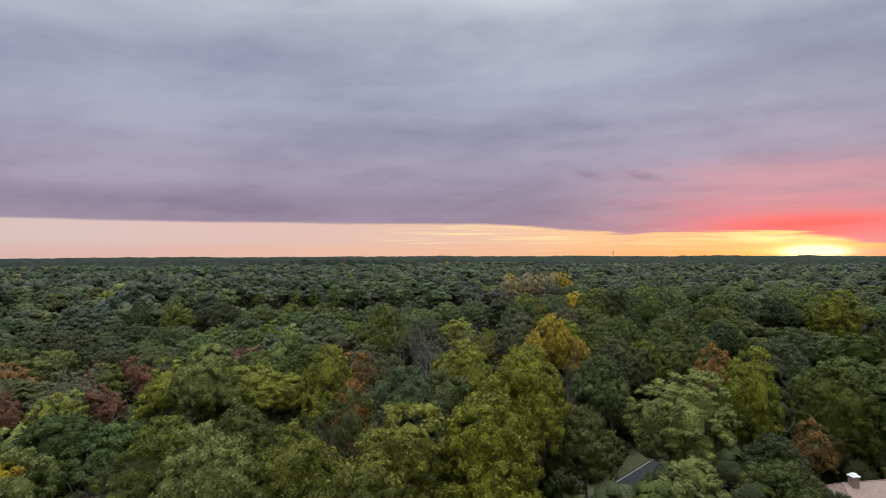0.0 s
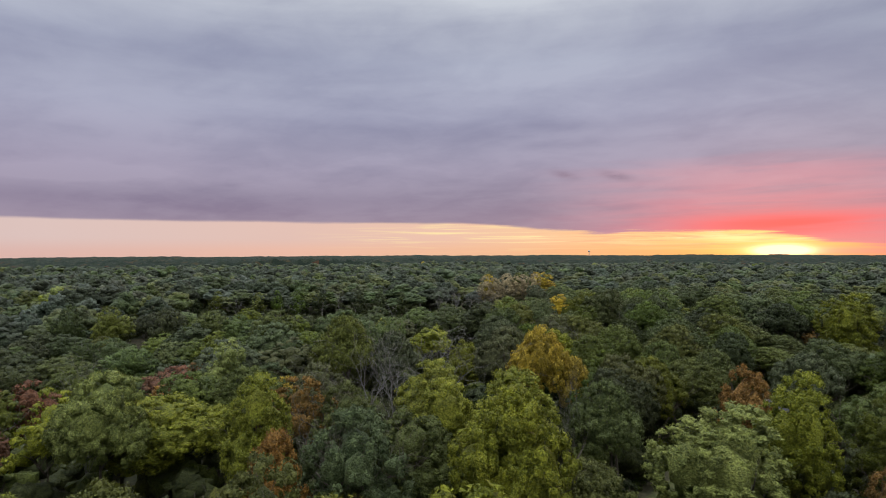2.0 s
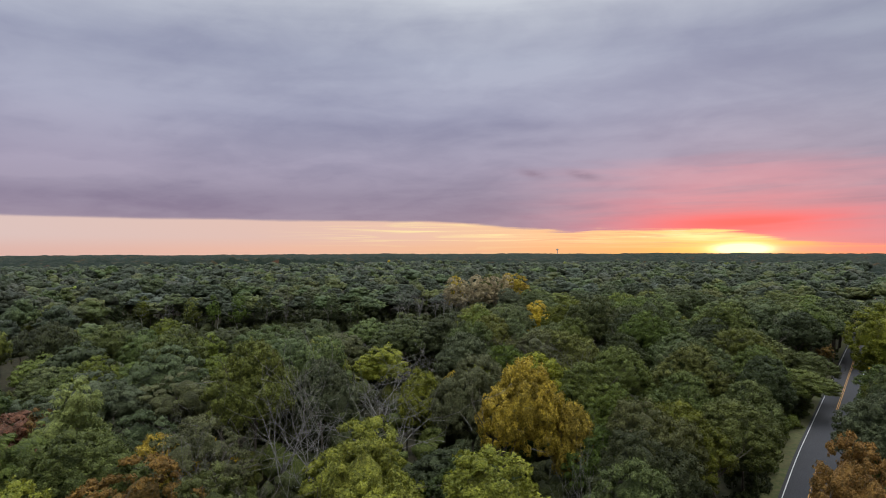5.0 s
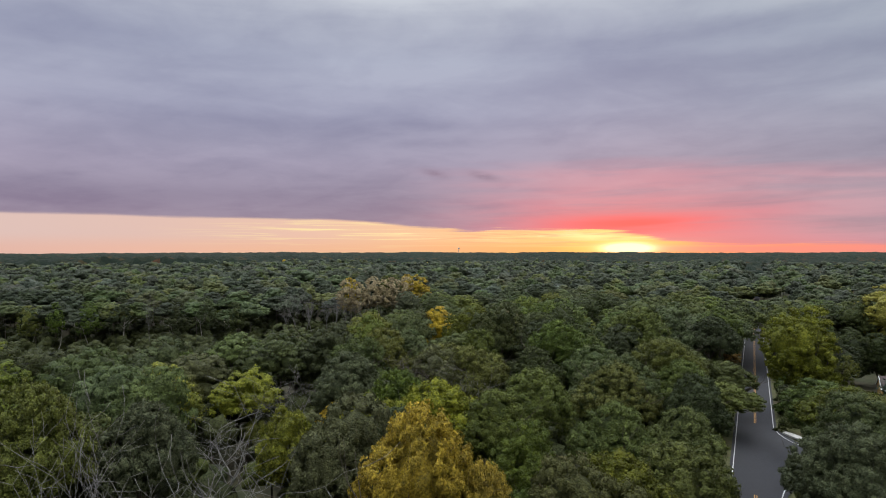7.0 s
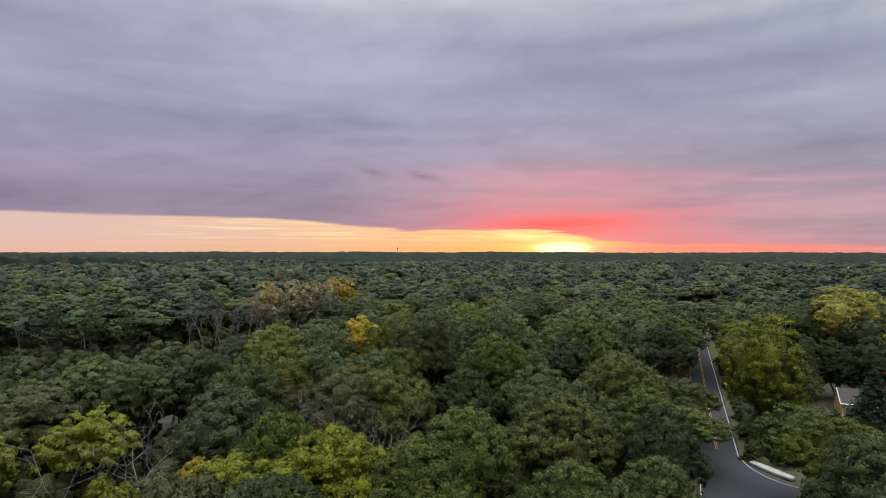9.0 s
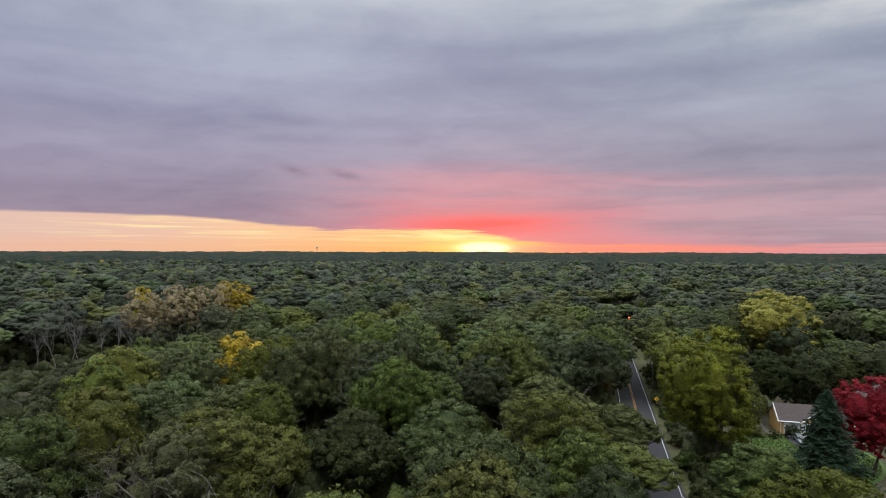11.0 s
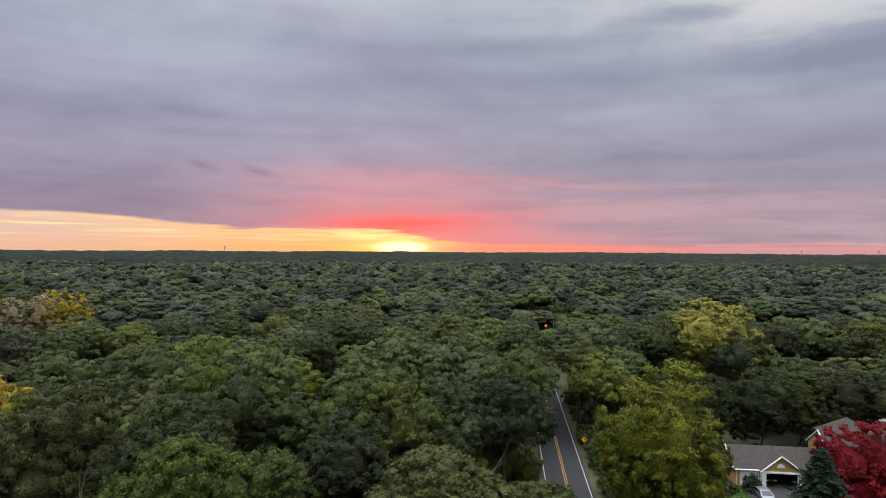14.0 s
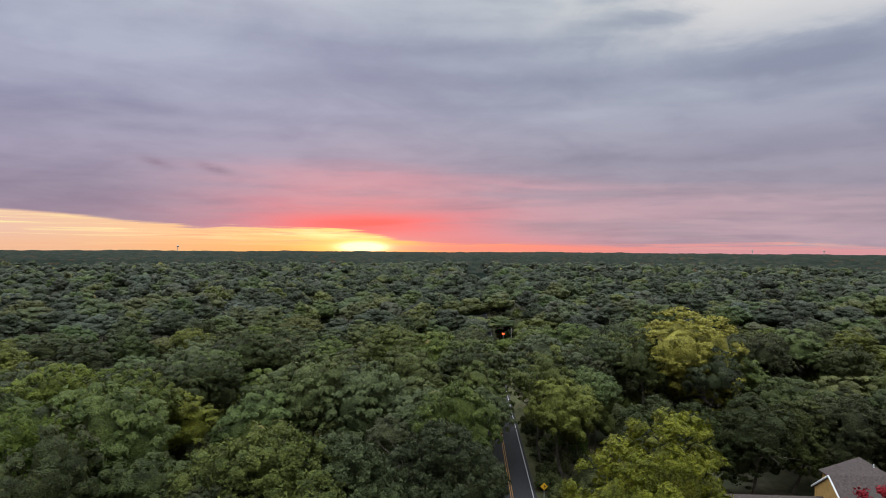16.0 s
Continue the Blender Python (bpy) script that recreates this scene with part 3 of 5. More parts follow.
def grow(rng, start, way, length, radius, depth, spread=0.6, kids=3, lift=0.15, out=None):
    """A limb that bends, tapers and forks."""
    out = [] if out is None else out
    p, d = np.array(start, float), np.array(way, float)
    steps = 4 if depth > 1 else 3
    r = radius
    for i in range(steps):
        d = d + rng.normal(0, 0.16, 3) + (0, 0, lift * 0.4)
        d /= np.linalg.norm(d)
        q = p + d * length / steps
        r2 = max(radius * (1 - 0.75 * (i + 1) / steps), 0.012)
        out.append((p, q, r, r2))
        if depth > 0 and i > 0:
            for _ in range(rng.integers(1, kids)):
                side = rng.normal(0, 1, 3)
                side -= d * (side @ d)
                side /= np.linalg.norm(side) + 1e-9
                w = d * (1 - spread) + side * spread + (0, 0, lift)
                grow(rng, q, w / np.linalg.norm(w), length * rng.uniform(0.45, 0.7), r2 * 0.7, depth - 1, spread, kids, lift, out)
        p, r = q, r2
    return out


def kites(pos, nrm, size, rng, quad=True, slim=0.62, loose=0.0):
    """Leaf sprays at pos, facing about nrm: folded kites or plain triangles. Gives vertices, faces and the soft facing of each vertex."""
    n = len(pos)
    soft = nrm / (np.linalg.norm(nrm, axis=1, keepdims=True) + 1e-9)
    face = soft + rng.normal(0, 1, (n, 3)) * loose
    face /= np.linalg.norm(face, axis=1, keepdims=True) + 1e-9
    face = np.where(np.sum(face * soft, 1, keepdims=True) < 0, -face, face)
    u = np.cross(face, rng.normal(0, 1, (n, 3)))
    u /= np.linalg.norm(u, axis=1, keepdims=True) + 1e-9
    v = np.cross(face, u)
    s = (size * rng.uniform(0.65, 1.35, n))[:, None]
    if quad:
        c = np.stack([pos - u * s * 0.5, pos - v * s * slim * 0.5 - face * s * 0.10, pos + u * s * 0.5, pos + v * s * slim * 0.5 - face * s * 0.10], 1)
    else:
        c = np.stack([pos - u * s * 0.55, pos + u * s * 0.3 - v * s * 0.5, pos + u * s * 0.35 + v * s * 0.5], 1)
    k = c.shape[1]
    mixed = soft * 0.55 + face * 0.75
    mixed /= np.linalg.norm(mixed, axis=1, keepdims=True)
    return c.reshape(-1, 3), np.arange(n * k).reshape(n, k), np.repeat(mixed, k, 0)


def normed(v):
    return v / (np.linalg.norm(v, axis=1, keepdims=True) + 1e-9)


def crown_points(rng, radius, half, centre_z, clumps, low=-0.55, clump=0.30, lobes=7):
    """Tufts of a crown, their ways out and sizes: a few great lobes, each a heap of tufts with gaps between them."""
    centre = np.array([0, 0, centre_z])
    size = np.array([radius, radius, half])
    hubs, reach = [np.array([0.10 * rng.normal(), 0.10 * rng.normal(), 0.42])], [0.56]
    for i in range(lobes - 1):
        t = i * 2 * np.pi / (lobes - 1) + rng.uniform(-0.35, 0.35)
        k = rng.uniform(0.36, 0.52)
        h = rng.uniform(0.6 * low, 0.22)
        hubs.append(np.array([math.cos(t) * k, math.sin(t) * k, h]))
        reach.append(rng.uniform(0.44, 0.58))
    hubs, reach = np.array(hubs), np.array(reach)
    if lobes > 8:
        hubs[1:, 2] = rng.uniform(-0.6, 0.42, lobes - 1)
    at_all, out_all, size_all, tries = [], [], [], 0
    share = reach ** 2 / np.sum(reach ** 2)
    while len(at_all) < clumps and tries < clumps * 8:
        tries += 1
        i = rng.choice(lobes, p=share)
        d = rng.normal(0, 1, 3)
        d /= np.linalg.norm(d)
        if d[2] < low:
            continue
        at = hubs[i] + d * reach[i] * rng.uniform(0.82, 1.04)
        gap = np.linalg.norm((at - hubs), axis=1) / reach
        gap[i] = 9
        if gap.min() < 0.80:
            continue
        c, cr = centre + at * size, radius * clump * rng.uniform(0.65, 1.35)
        if at_all and np.min(np.linalg.norm(np.array(at_all) - c, axis=1) / (np.array(size_all) + cr)) < 0.42:
            continue
        out = d * 0.8 + at * 0.6
        at_all.append(c), out_all.append(out / np.linalg.norm(out)), size_all.append(cr)
    return np.array(at_all), np.array(out_all), np.array(size_all), centre + hubs * size, reach[:, None] * size


def ball(rings):
    """The vertices and triangles of a geodesic ball."""
    bm = bmesh.new()
    bmesh.ops.create_icosphere(bm, subdivisions=rings, radius=1.0)
    v = np.array([p.co[:] for p in bm.verts])
    f = np.array([[p.index for p in q.verts] for q in bm.faces])
    bm.free()
    return v, f


def tuft_body(fine):
    """A round twenty-faced body without its underside; a far tree's tufts lose a little more of it."""
    v, f = ball(1)
    return v, f[v[f].mean(1)[:, 2] > (-0.45 if fine else -0.1)]


def cap_body():
    """A six-sided cap for the tufts of the joined canopies."""
    t = np.arange(6) * math.pi / 3
    v = np.concatenate([np.stack([np.cos(t), np.sin(t), np.where(np.arange(6) % 2, -0.75, -0.35)], -1), [(0, 0, 0.50)]])
    return v, np.array([(i, (i + 1) % 6, 6) for i in range(6)])


def crown_mesh(rng, radius, half, centre_z, clumps, leaves, low, clump, leaf, lobes=7, fine=True, loose=0.5, core=0.80, body=None, crown=0.35):
    """Tufts: a rounded leafy body each, with loose leaf sprays standing off it. Vertices, triangles and soft facings."""
    at, out, cr, hubs, reach = crown_points(rng, radius, half, centre_z, clumps, low, clump, lobes)
    bv, bf = body or tuft_body(fine)
    n, k = len(at), len(bv)
    if body:                                                           # caps sit on the lobe, facing out
        side = normed(np.cross(out, rng.normal(0, 1, (n, 3))))
        q = bv[None, :, :1] * side[:, None] + bv[None, :, 1:2] * np.cross(out, side)[:, None] + bv[None, :, 2:] * out[:, None]
    else:
        turn = rng.uniform(0, 2 * np.pi, n)
        co, si = np.cos(turn)[:, None], np.sin(turn)[:, None]
        q = np.stack([bv[None, :, 0] * co - bv[None, :, 1] * si, bv[None, :, 0] * si + bv[None, :, 1] * co, np.repeat(bv[None, :, 2], n, 0)], -1)
    q = q * rng.uniform(0.66, 1.24, (n, k, 1))
    squash = np.array([1, 1, 0.84])
    verts = [(at[:, None] + q * cr[:, None, None] * squash * ((0.76 if fine else 0.86) if leaves else 1.0)).reshape(-1, 3)]
    soft = [(normed(q.reshape(-1, 3)).reshape(q.shape) * 1.1 + out[:, None] * crown + (0, 0, 0.10)).reshape(-1, 3)]
    faces = [(np.arange(n)[:, None, None] * k + bf[None]).reshape(-1, 3)]
    # the leafy inside of each lobe, under the tufts
    sv, sf = ball(1)
    sf = sf[sv[sf].mean(1)[:, 2] > -0.5]
    for hub, size in zip(hubs, reach):
        faces.append(sf + sum(len(v) for v in verts))
        verts.append(hub + sv * size * core * rng.uniform(0.88, 1.06, (len(sv), 1)))
        soft.append(sv * 0.7 + normed(hub + sv * size - (0, 0, centre_z)) * 0.5 + (0, 0, 0.1))
    if leaves:
        d = rng.normal(0, 1, (n, leaves, 3))
        d /= np.linalg.norm(d, axis=2, keepdims=True)
        d = np.where(np.sum(d * out[:, None], 2, keepdims=True) < -0.25, -d, d)
        pos = (at[:, None] + d * cr[:, None, None] * rng.uniform(0.84, 1.10, (n, leaves, 1)) * squash).reshape(-1, 3)
        nrm = (d * 1.1 + out[:, None] * crown + (0, 0, 0.10)).reshape(-1, 3) + rng.normal(0, 0.22, (n * leaves, 3))
        lv, lf, ln = kites(pos, nrm, leaf, rng, quad=False, loose=loose)
        faces.append(lf + sum(len(v) for v in verts))
        verts.append(lv), soft.append(ln)
    soft = np.concatenate(soft)
    return np.concatenate(verts), np.concatenate(faces), soft / (np.linalg.norm(soft, axis=1, keepdims=True) + 1e-9)


# shape: crown radius, half height, centre, clumps, leaves a clump, lowest clump, clump size, leaf size, trunk radius, total height
SHAPES = {
    "oak": (6.2, 5.0, 11.8, 235, 30, -0.62, 0.106, 0.29, 0.30, 17.0),
    "maple": (4.8, 5.8, 11.2, 225, 30, -0.70, 0.112, 0.27, 0.24, 17.0),
    "ash": (4.8, 5.4, 11.8, 110, 26, -0.60, 0.120, 0.27, 0.22, 17.0),
    "lone": (5.0, 7.6, 9.4, 330, 24, -0.85, 0.106, 0.27, 0.26, 17.0),
    "aspen": (3.4, 6.0, 11.2, 95, 10, -0.75, 0.16, 0.36, 0.16, 17.0),
    "shrub": (2.0, 1.8, 1.6, 20, 18, -0.60, 0.27, 0.28, 0.06, 3.4),
    "far_oak": (6.2, 5.0, 11.8, 118, 6, -0.50, 0.130, 0.44, 0.30, 17.0),
    "far_maple": (4.8, 5.8, 11.2, 118, 6, -0.60, 0.138, 0.42, 0.24, 17.0),
    "far_ash": (4.8, 5.4, 11.8, 60, 8, -0.60, 0.15, 0.44, 0.22, 17.0),
}
BASE, PROTOS, COUNT = {"oak": 3, "maple": 3, "ash": 2, "lone": 2, "aspen": 2, "shrub": 2, "bare": 3, "spruce": 1, "far_oak": 3, "far_maple": 3, "far_ash": 2}, {}, {}
KIND = {"oak": "oak_tree", "maple": "maple_tree", "ash": "ash_tree", "lone": "maple_tree", "aspen": "aspen_tree", "shrub": "shrub", "bare": "bare_tree", "spruce": "spruce_tree",
        "far_oak": "oak_tree", "far_maple": "maple_tree", "far_ash": "ash_tree"}


def build_tree(kind, variant):
    rng = np.random.default_rng(100 * list(BASE).index(kind) + variant + 5)
    root = thing(KIND[kind], Matrix(), KIND[kind].replace("_", " "), "shrub" if kind == "shrub" else "tree", KIND[kind].replace("_", " ") + "s of the wood")
    bark = {"aspen": PALE_BARK, "bare": DEAD_WOOD}.get(kind, BARK)
    if kind == "bare":
        limbs = []
        trunk = grow(rng, (0, 0, 0), (0.03, 0.02, 1), 8.0, 0.20, 0, lift=0.3)
        top = trunk[-1][1]
        for i in range(6):
            limbs = []
            t = i * 2.4 + rng.uniform(-0.4, 0.4)
            at = trunk[2][0] * (1 - i / 7) + top * (i / 7)
            tilt = rng.uniform(0.35, 0.8)
            grow(rng, at, (math.cos(t) * tilt, math.sin(t) * tilt, 1.0), rng.uniform(4.5, 7.5), 0.075, 2, 0.6, 3, 0.10, limbs)
            part_np("limb", tubes(limbs, 4), bark, root)
        part_np("trunk", tubes(trunk, 7), bark, root)
        return root
    if kind == "spruce":
        part_np("trunk", tubes([((0, 0, 0), (0, 0, 14), 0.2, 0.03)], 7), bark, root)
        pos, nrm = [], []
        for i in range(46):
            z = 1.0 + 13.0 * (i / 45) ** 0.9
            r = 3.4 * (1 - z / 14.6) ** 0.85 * rng.uniform(0.85, 1.1)
            m = int(50 + 110 * r / 3.4)
            t = rng.uniform(0, 2 * np.pi, m)
            k = np.sqrt(rng.uniform(0.1, 1, m)) * (0.85 + 0.2 * np.sin(t * 7 + i))
            pos.append(np.stack([np.cos(t) * r * k, np.sin(t) * r * k, z - 0.35 * r * k + rng.normal(0, 0.12, m)], -1))
            nrm.append(np.stack([np.cos(t) * 0.7, np.sin(t) * 0.7, np.full(m, 0.7)], -1) + rng.normal(0, 0.35, (m, 3)))
        part_np("crown", kites(np.concatenate(pos), np.concatenate(nrm), 0.46, rng, slim=0.45, loose=0.3), NEEDLES, root)
        return root
    radius, half, cz, clumps, leaves, low, clump, leaf, tr, height = SHAPES[kind]
    trunk = grow(rng, (0, 0, 0), (0.02, 0.01, 1), cz, tr, 0, lift=0.35)
    limbs = []
    for i in range(9 if kind.endswith("ash") else 5):
        t = i * 2.4 + rng.uniform(-0.4, 0.4)
        at = trunk[1][1] * (1 - i / 9) + trunk[-1][1] * (i / 9)
        grow(rng, at, (math.cos(t) * 0.8, math.sin(t) * 0.8, 0.75), radius * rng.uniform(0.7, 1.0), tr * 0.5, 2 if kind == "ash" else 0 if kind.startswith("far") else 1, 0.5, 3, 0.15, limbs)
    part_np("trunk", tubes(trunk + limbs, 3 if kind.startswith("far") else 5), bark, root)
    lobes = {"lone": 10, "shrub": 4, "aspen": 5}.get(kind, 7)
    part_np("crown", crown_mesh(rng, radius, half, cz, clumps, leaves, low, clump, leaf, lobes, not kind.startswith("far"), 0.5, {"lone": 0.66, "ash": 0.5, "far_ash": 0.55, "aspen": 0.5}.get(kind, 0.72), None, 0.7 if kind.startswith("far") else 0.5), LEAF["green"], root)
    return root


def part_np(name, vf, mat, parent):
    soft = vf[2] if len(vf) > 2 else None
    ob = new(name, mesh_np(name, vf[0], vf[1], [mat], smooth=soft is not None, facing=soft))
    ob.parent = parent
    return ob


WALK_PLAN = np.array([(0, 0), (3, 35), (11, 69), (22, 91), (41, 115), (68, 138)], float)


def off_walk(x, y):
    """Distance on the plan from the line of flight."""
    return float(np.min(np.hypot(WALK_PLAN[:, 0] - x, WALK_PLAN[:, 1] - y)))


def plant(kind, x, y, top, radius, tone="green", label="", low=None):
    """A tree with its crown's top at that height, on the ground at x, y."""
    z = float(ground(x, y)) if low is None else low
    if kind in ("oak", "maple", "ash") and off_walk(x, y) > 62:
        kind = "far_" + kind
    i = COUNT[kind] = COUNT.get(kind, -1) + 1
    key = (kind, i % BASE[kind])
    h0, r0 = (SHAPES[kind][9], SHAPES[kind][0]) if kind in SHAPES else ((15.0, 5.0) if kind == "bare" else (14.0, 3.2))
    h = (top - z) / h0
    scale = Matrix.Diagonal((radius / r0, radius / r0, h, 1))
    m = pose(x, y, z - 0.1, rz=math.degrees(float(RNG.uniform(0, 6.28))))
    if key not in PROTOS:
        ob = PROTOS[key] = build_tree(*key)
        ob.matrix_world = m @ scale
    else:
        ob = PROTOS[key]
        s = ob.scale
        ob = copy_thing(ob, m @ scale @ Matrix.Diagonal((1 / s[0], 1 / s[1], 1 / s[2], 1)))
    for c in ob.children:
        if c.name.startswith("crown") and kind != "spruce":
            c.material_slots[0].link = "OBJECT"
            c.material_slots[0].material = LEAF[tone]
    about = {"oak": "broad oak with %s leaves in the wood", "maple": "rounded maple with %s autumn leaves", "ash": "thin-leaved ash with %s leaves and grey branches",
             "aspen": "slender pale-trunked aspen with %s leaves", "shrub": "low shrub with %s leaves", "bare": "leafless weathered grey tree with forked limbs",
             "lone": "full round maple with %s leaves down to its skirt", "spruce": "dense dark green spruce beside the house"}[kind.replace("far_", "")]
    tagged(ob, label or (about % tone if "%s" in about else about))
    SPOTS.append((x, y, radius))
    return ob


SPOTS = []
# the bright young stand where the walk begins
plant("maple", -17.6, 87.7, 18.7, 4.5, "yellow-green")
plant("maple", 3.7, 99.8, 17.1, 5.0, "yellow-green")
plant("maple", 12.9, 93.4, 17.8, 6.3, "yellow-green")
plant("lone", 34.0, 81.4, 16.2, 7.8, "pale green")
plant("lone", 55.9, 83.7, 16.5, 5.6, "olive")
plant("ash", 48.2, 76.0, 10.5, 2.9, "rust")
plant("lone", 45.5, 86.2, 18.7, 5.0, "yellow-green")
plant("lone", 44.3, 95.1, 17.6, 4.0, "orange")
plant("oak", 41.5, 73.0, 9.5, 4.6, "dark green")
plant("oak", 38.0, 66.5, 8.5, 4.8, "green")
plant("oak", 42.5, 63.0, 6.5, 4.2, "dark green")
plant("maple", -44.6, 58.2, 12.0, 5.7, "golden")
plant("oak", -43.5, 66.3, 14.1, 7.7, "green")
plant("oak", -34.8, 65.8, 13.6, 6.7, "green")
plant("oak", -32.2, 100.0, 13.3, 9.0, "yellow-green")
plant("oak", -41.3, 105.4, 12.4, 7.2, "yellow-green")
plant("maple", -30.4, 64.1, 14.8, 5.7, "olive")
plant("ash", -27.7, 53.3, 15.2, 5.2, "olive")
plant("maple", -17.9, 46.2, 17.6, 4.9, "pale green")
plant("maple", -21.7, 52.2, 17.0, 4.6, "pale green")
plant("oak", -21.5, 62.0, 16.1, 5.5, "olive")
plant("maple", -12.6, 49.5, 17.8, 5.1, "yellowing green")
plant("ash", -10.1, 61.6, 18.0, 4.5, "olive")
plant("maple", -11.4, 71.7, 17.0, 3.5, "orange")
plant("maple", -3.5, 50.0, 19.3, 6.8, "yellow-green")
plant("maple", -5.0, 34.8, 20.0, 5.4, "olive")
plant("ash", -4.7, 74.5, 18.0, 5.5, "sage")
plant("maple", 3.3, 49.5, 20.2, 5.9, "yellow-green")
plant("oak", 9.5, 72.0, 20.0, 5.5, "yellow-green")
plant("maple", 3.7, 87.0, 18.0, 4.9, "yellow-green")
plant("ash", -5.4, 79.3, 16.7, 5.5, "sage")
plant("maple", 0.7, 81.5, 15.9, 5.7, "olive")
plant("maple", -90.2, 121.7, 10.0, 6.2, "orange")
plant("maple", -73.9, 97.8, 9.3, 4.1, "russet")
plant("ash", -69.6, 106.5, 10.4, 6.7, "grey-brown")
plant("bare", -66.3, 104.3, 12.0, 4.8, "sage")
plant("bare", -77.0, 117.0, 13.0, 5.0)
plant("maple", -64.7, 122.8, 10.7, 4.9, "russet")
plant("maple", -67.4, 118.5, 10.2, 4.9, "olive")
plant("maple", -60.9, 104.3, 9.1, 4.1, "russet")
plant("maple", -71.7, 122.3, 9.3, 5.1, "rust")
plant("bare", -63.0, 130.4, 14.6, 4.4, "sage")
plant("bare", -45.7, 102.2, 10.4, 3.3, "sage")
plant("ash", -46.2, 138.0, 10.9, 6.2, "russet")
plant("maple", -41.8, 135.9, 11.1, 3.5, "rust")
plant("maple", -38.0, 133.7, 10.9, 4.1, "russet")
plant("maple", -47.3, 131.5, 10.2, 4.9, "russet")
plant("maple", -40.8, 117.9, 10.7, 3.2, "orange")
plant("maple", -44.0, 116.3, 9.8, 3.2, "rust")
plant("maple", -50.0, 126.1, 9.6, 4.6, "sage")
plant("ash", -26.1, 127.2, 12.5, 5.0, "sage")
plant("ash", -15.8, 102.2, 15.0, 5.5, "rust")
plant("ash", -15.2, 117.9, 14.1, 5.7, "grey-brown")
plant("ash", -8.2, 98.9, 14.8, 5.2, "olive")
plant("bare", -5.9, 98.9, 14.6, 4.4, "sage")
plant("bare", -13.6, 113.0, 15.8, 3.7, "sage")
plant("maple", -33.7, 126.7, 17.0, 4.5, "pale green")
plant("maple", 29.3, 68.3, 8.3, 4.9, "pale green")
plant("oak", 29.9, 103.3, 15.7, 5.5, "dark green")
plant("oak", 26.1, 96.2, 15.4, 5.3, "green")
plant("oak", 18.0, 74.5, 12.6, 5.3, "olive")
plant("bare", 21.4, 97.5, 14.8, 2.4, "sage")
plant("oak", 70.6, 179.7, 15.5, 6.4, "green")
plant("oak", 182.0, 262.3, 10.6, 6.4, "dark green")
plant("oak", 191.4, 253.5, 9.4, 6.2, "green")
plant("oak", 47.4, 128.6, 15.6, 5.5, "green")
plant("oak", 125.4, 198.9, 15.0, 5.6, "sage")
# leafless grey trees and the low bright crowns in front of them
plant("bare", -3.8, 119.5, 19.2, 5.6, "sage")
plant("bare", 4.0, 121.5, 18.4, 8.0, "sage")
plant("bare", -9.5, 126.0, 16.5, 6.0, "sage")
plant("bare", 1.1, 145.7, 14.1, 7.8, "sage")
plant("bare", 10.3, 160.9, 13.7, 6.7, "sage")
plant("bare", 23.0, 167.9, 13.0, 6.9, "sage")
plant("bare", 28.8, 166.8, 13.0, 6.2, "sage")
plant("bare", 34.6, 153.3, 13.7, 5.2, "sage")
plant("bare", 38.7, 149.7, 13.9, 5.6, "sage")
plant("maple", 3.8, 105.4, 16.7, 6.2, "yellow-green")
plant("oak", 29.3, 142.4, 15.9, 7.2, "yellow-green")
plant("oak", 21.7, 142.9, 14.8, 6.7, "yellow-green")
plant("oak", 36.4, 138.6, 15.4, 6.2, "olive")
plant("maple", 10.9, 142.4, 14.3, 3.8, "yellowing green")
plant("oak", 4.3, 170.7, 13.7, 6.0, "yellow-green")
plant("maple", 17.4, 152.2, 11.5, 4.3, "golden")
plant("ash", 13.0, 150.5, 11.1, 5.5, "grey-brown")
plant("ash", 34.7, 164.9, 17.0, 5.7, "grey-brown")
plant("maple", -22.0, 121.7, 11.1, 4.1, "golden")
plant("maple", -16.7, 123.9, 10.0, 3.5, "golden")
plant("bare", -22.0, 127.7, 11.3, 2.3, "sage")
plant("ash", -26.7, 144.6, 14.3, 6.5, "grey-brown")
# oaks and maples beside the walk
plant("oak", 21.8, 119.0, 19.9, 5.4, "golden", "broad maple turning gold and orange in the wood")
plant("oak", 27.6, 117.0, 15.2, 3.0, "golden", "small maple turning gold and orange in the wood")
plant("oak", 56.9, 144.1, 16.8, 6.4, "olive")
plant("oak", 32.0, 183.9, 17.0, 6.7, "sage")
plant("oak", 51.1, 195.2, 20.5, 6.4, "olive")
plant("oak", 65.4, 191.3, 19.1, 6.7, "green")
plant("oak", 65.9, 115.6, 15.4, 5.4, "sage")
plant("oak", 81.9, 182.0, 16.8, 6.7, "dark green")
plant("oak", 73.8, 207.8, 19.9, 6.9, "green")
plant("oak", 136.1, 236.1, 19.5, 7.7, "green")
plant("oak", -46.0, 191.4, 13.4, 6.4, "green")
plant("oak", -12.9, 133.1, 20.4, 6.4, "olive")
plant("oak", 42.9, 143.1, 17.1, 6.4, "green")
plant("oak", 63.5, 162.8, 16.0, 6.7, "green")
plant("oak", 70.8, 147.7, 15.8, 5.9, "green")
plant("oak", 38.6, 115.0, 14.9, 5.9, "olive")
plant("oak", 74.5, 121.0, 16.9, 6.1, "green")
plant("oak", 30.7, 115.0, 12.7, 5.1, "green")
plant("oak", -14.3, 163.4, 16.6, 6.4, "sage")
plant("oak", 20.7, 161.3, 17.0, 6.7, "sage")
plant("oak", 42.0, 165.4, 16.7, 6.1, "olive")
plant("oak", 54.0, 166.7, 15.6, 5.6, "dark green")
plant("oak", 48.3, 119.8, 14.2, 6.4, "olive")
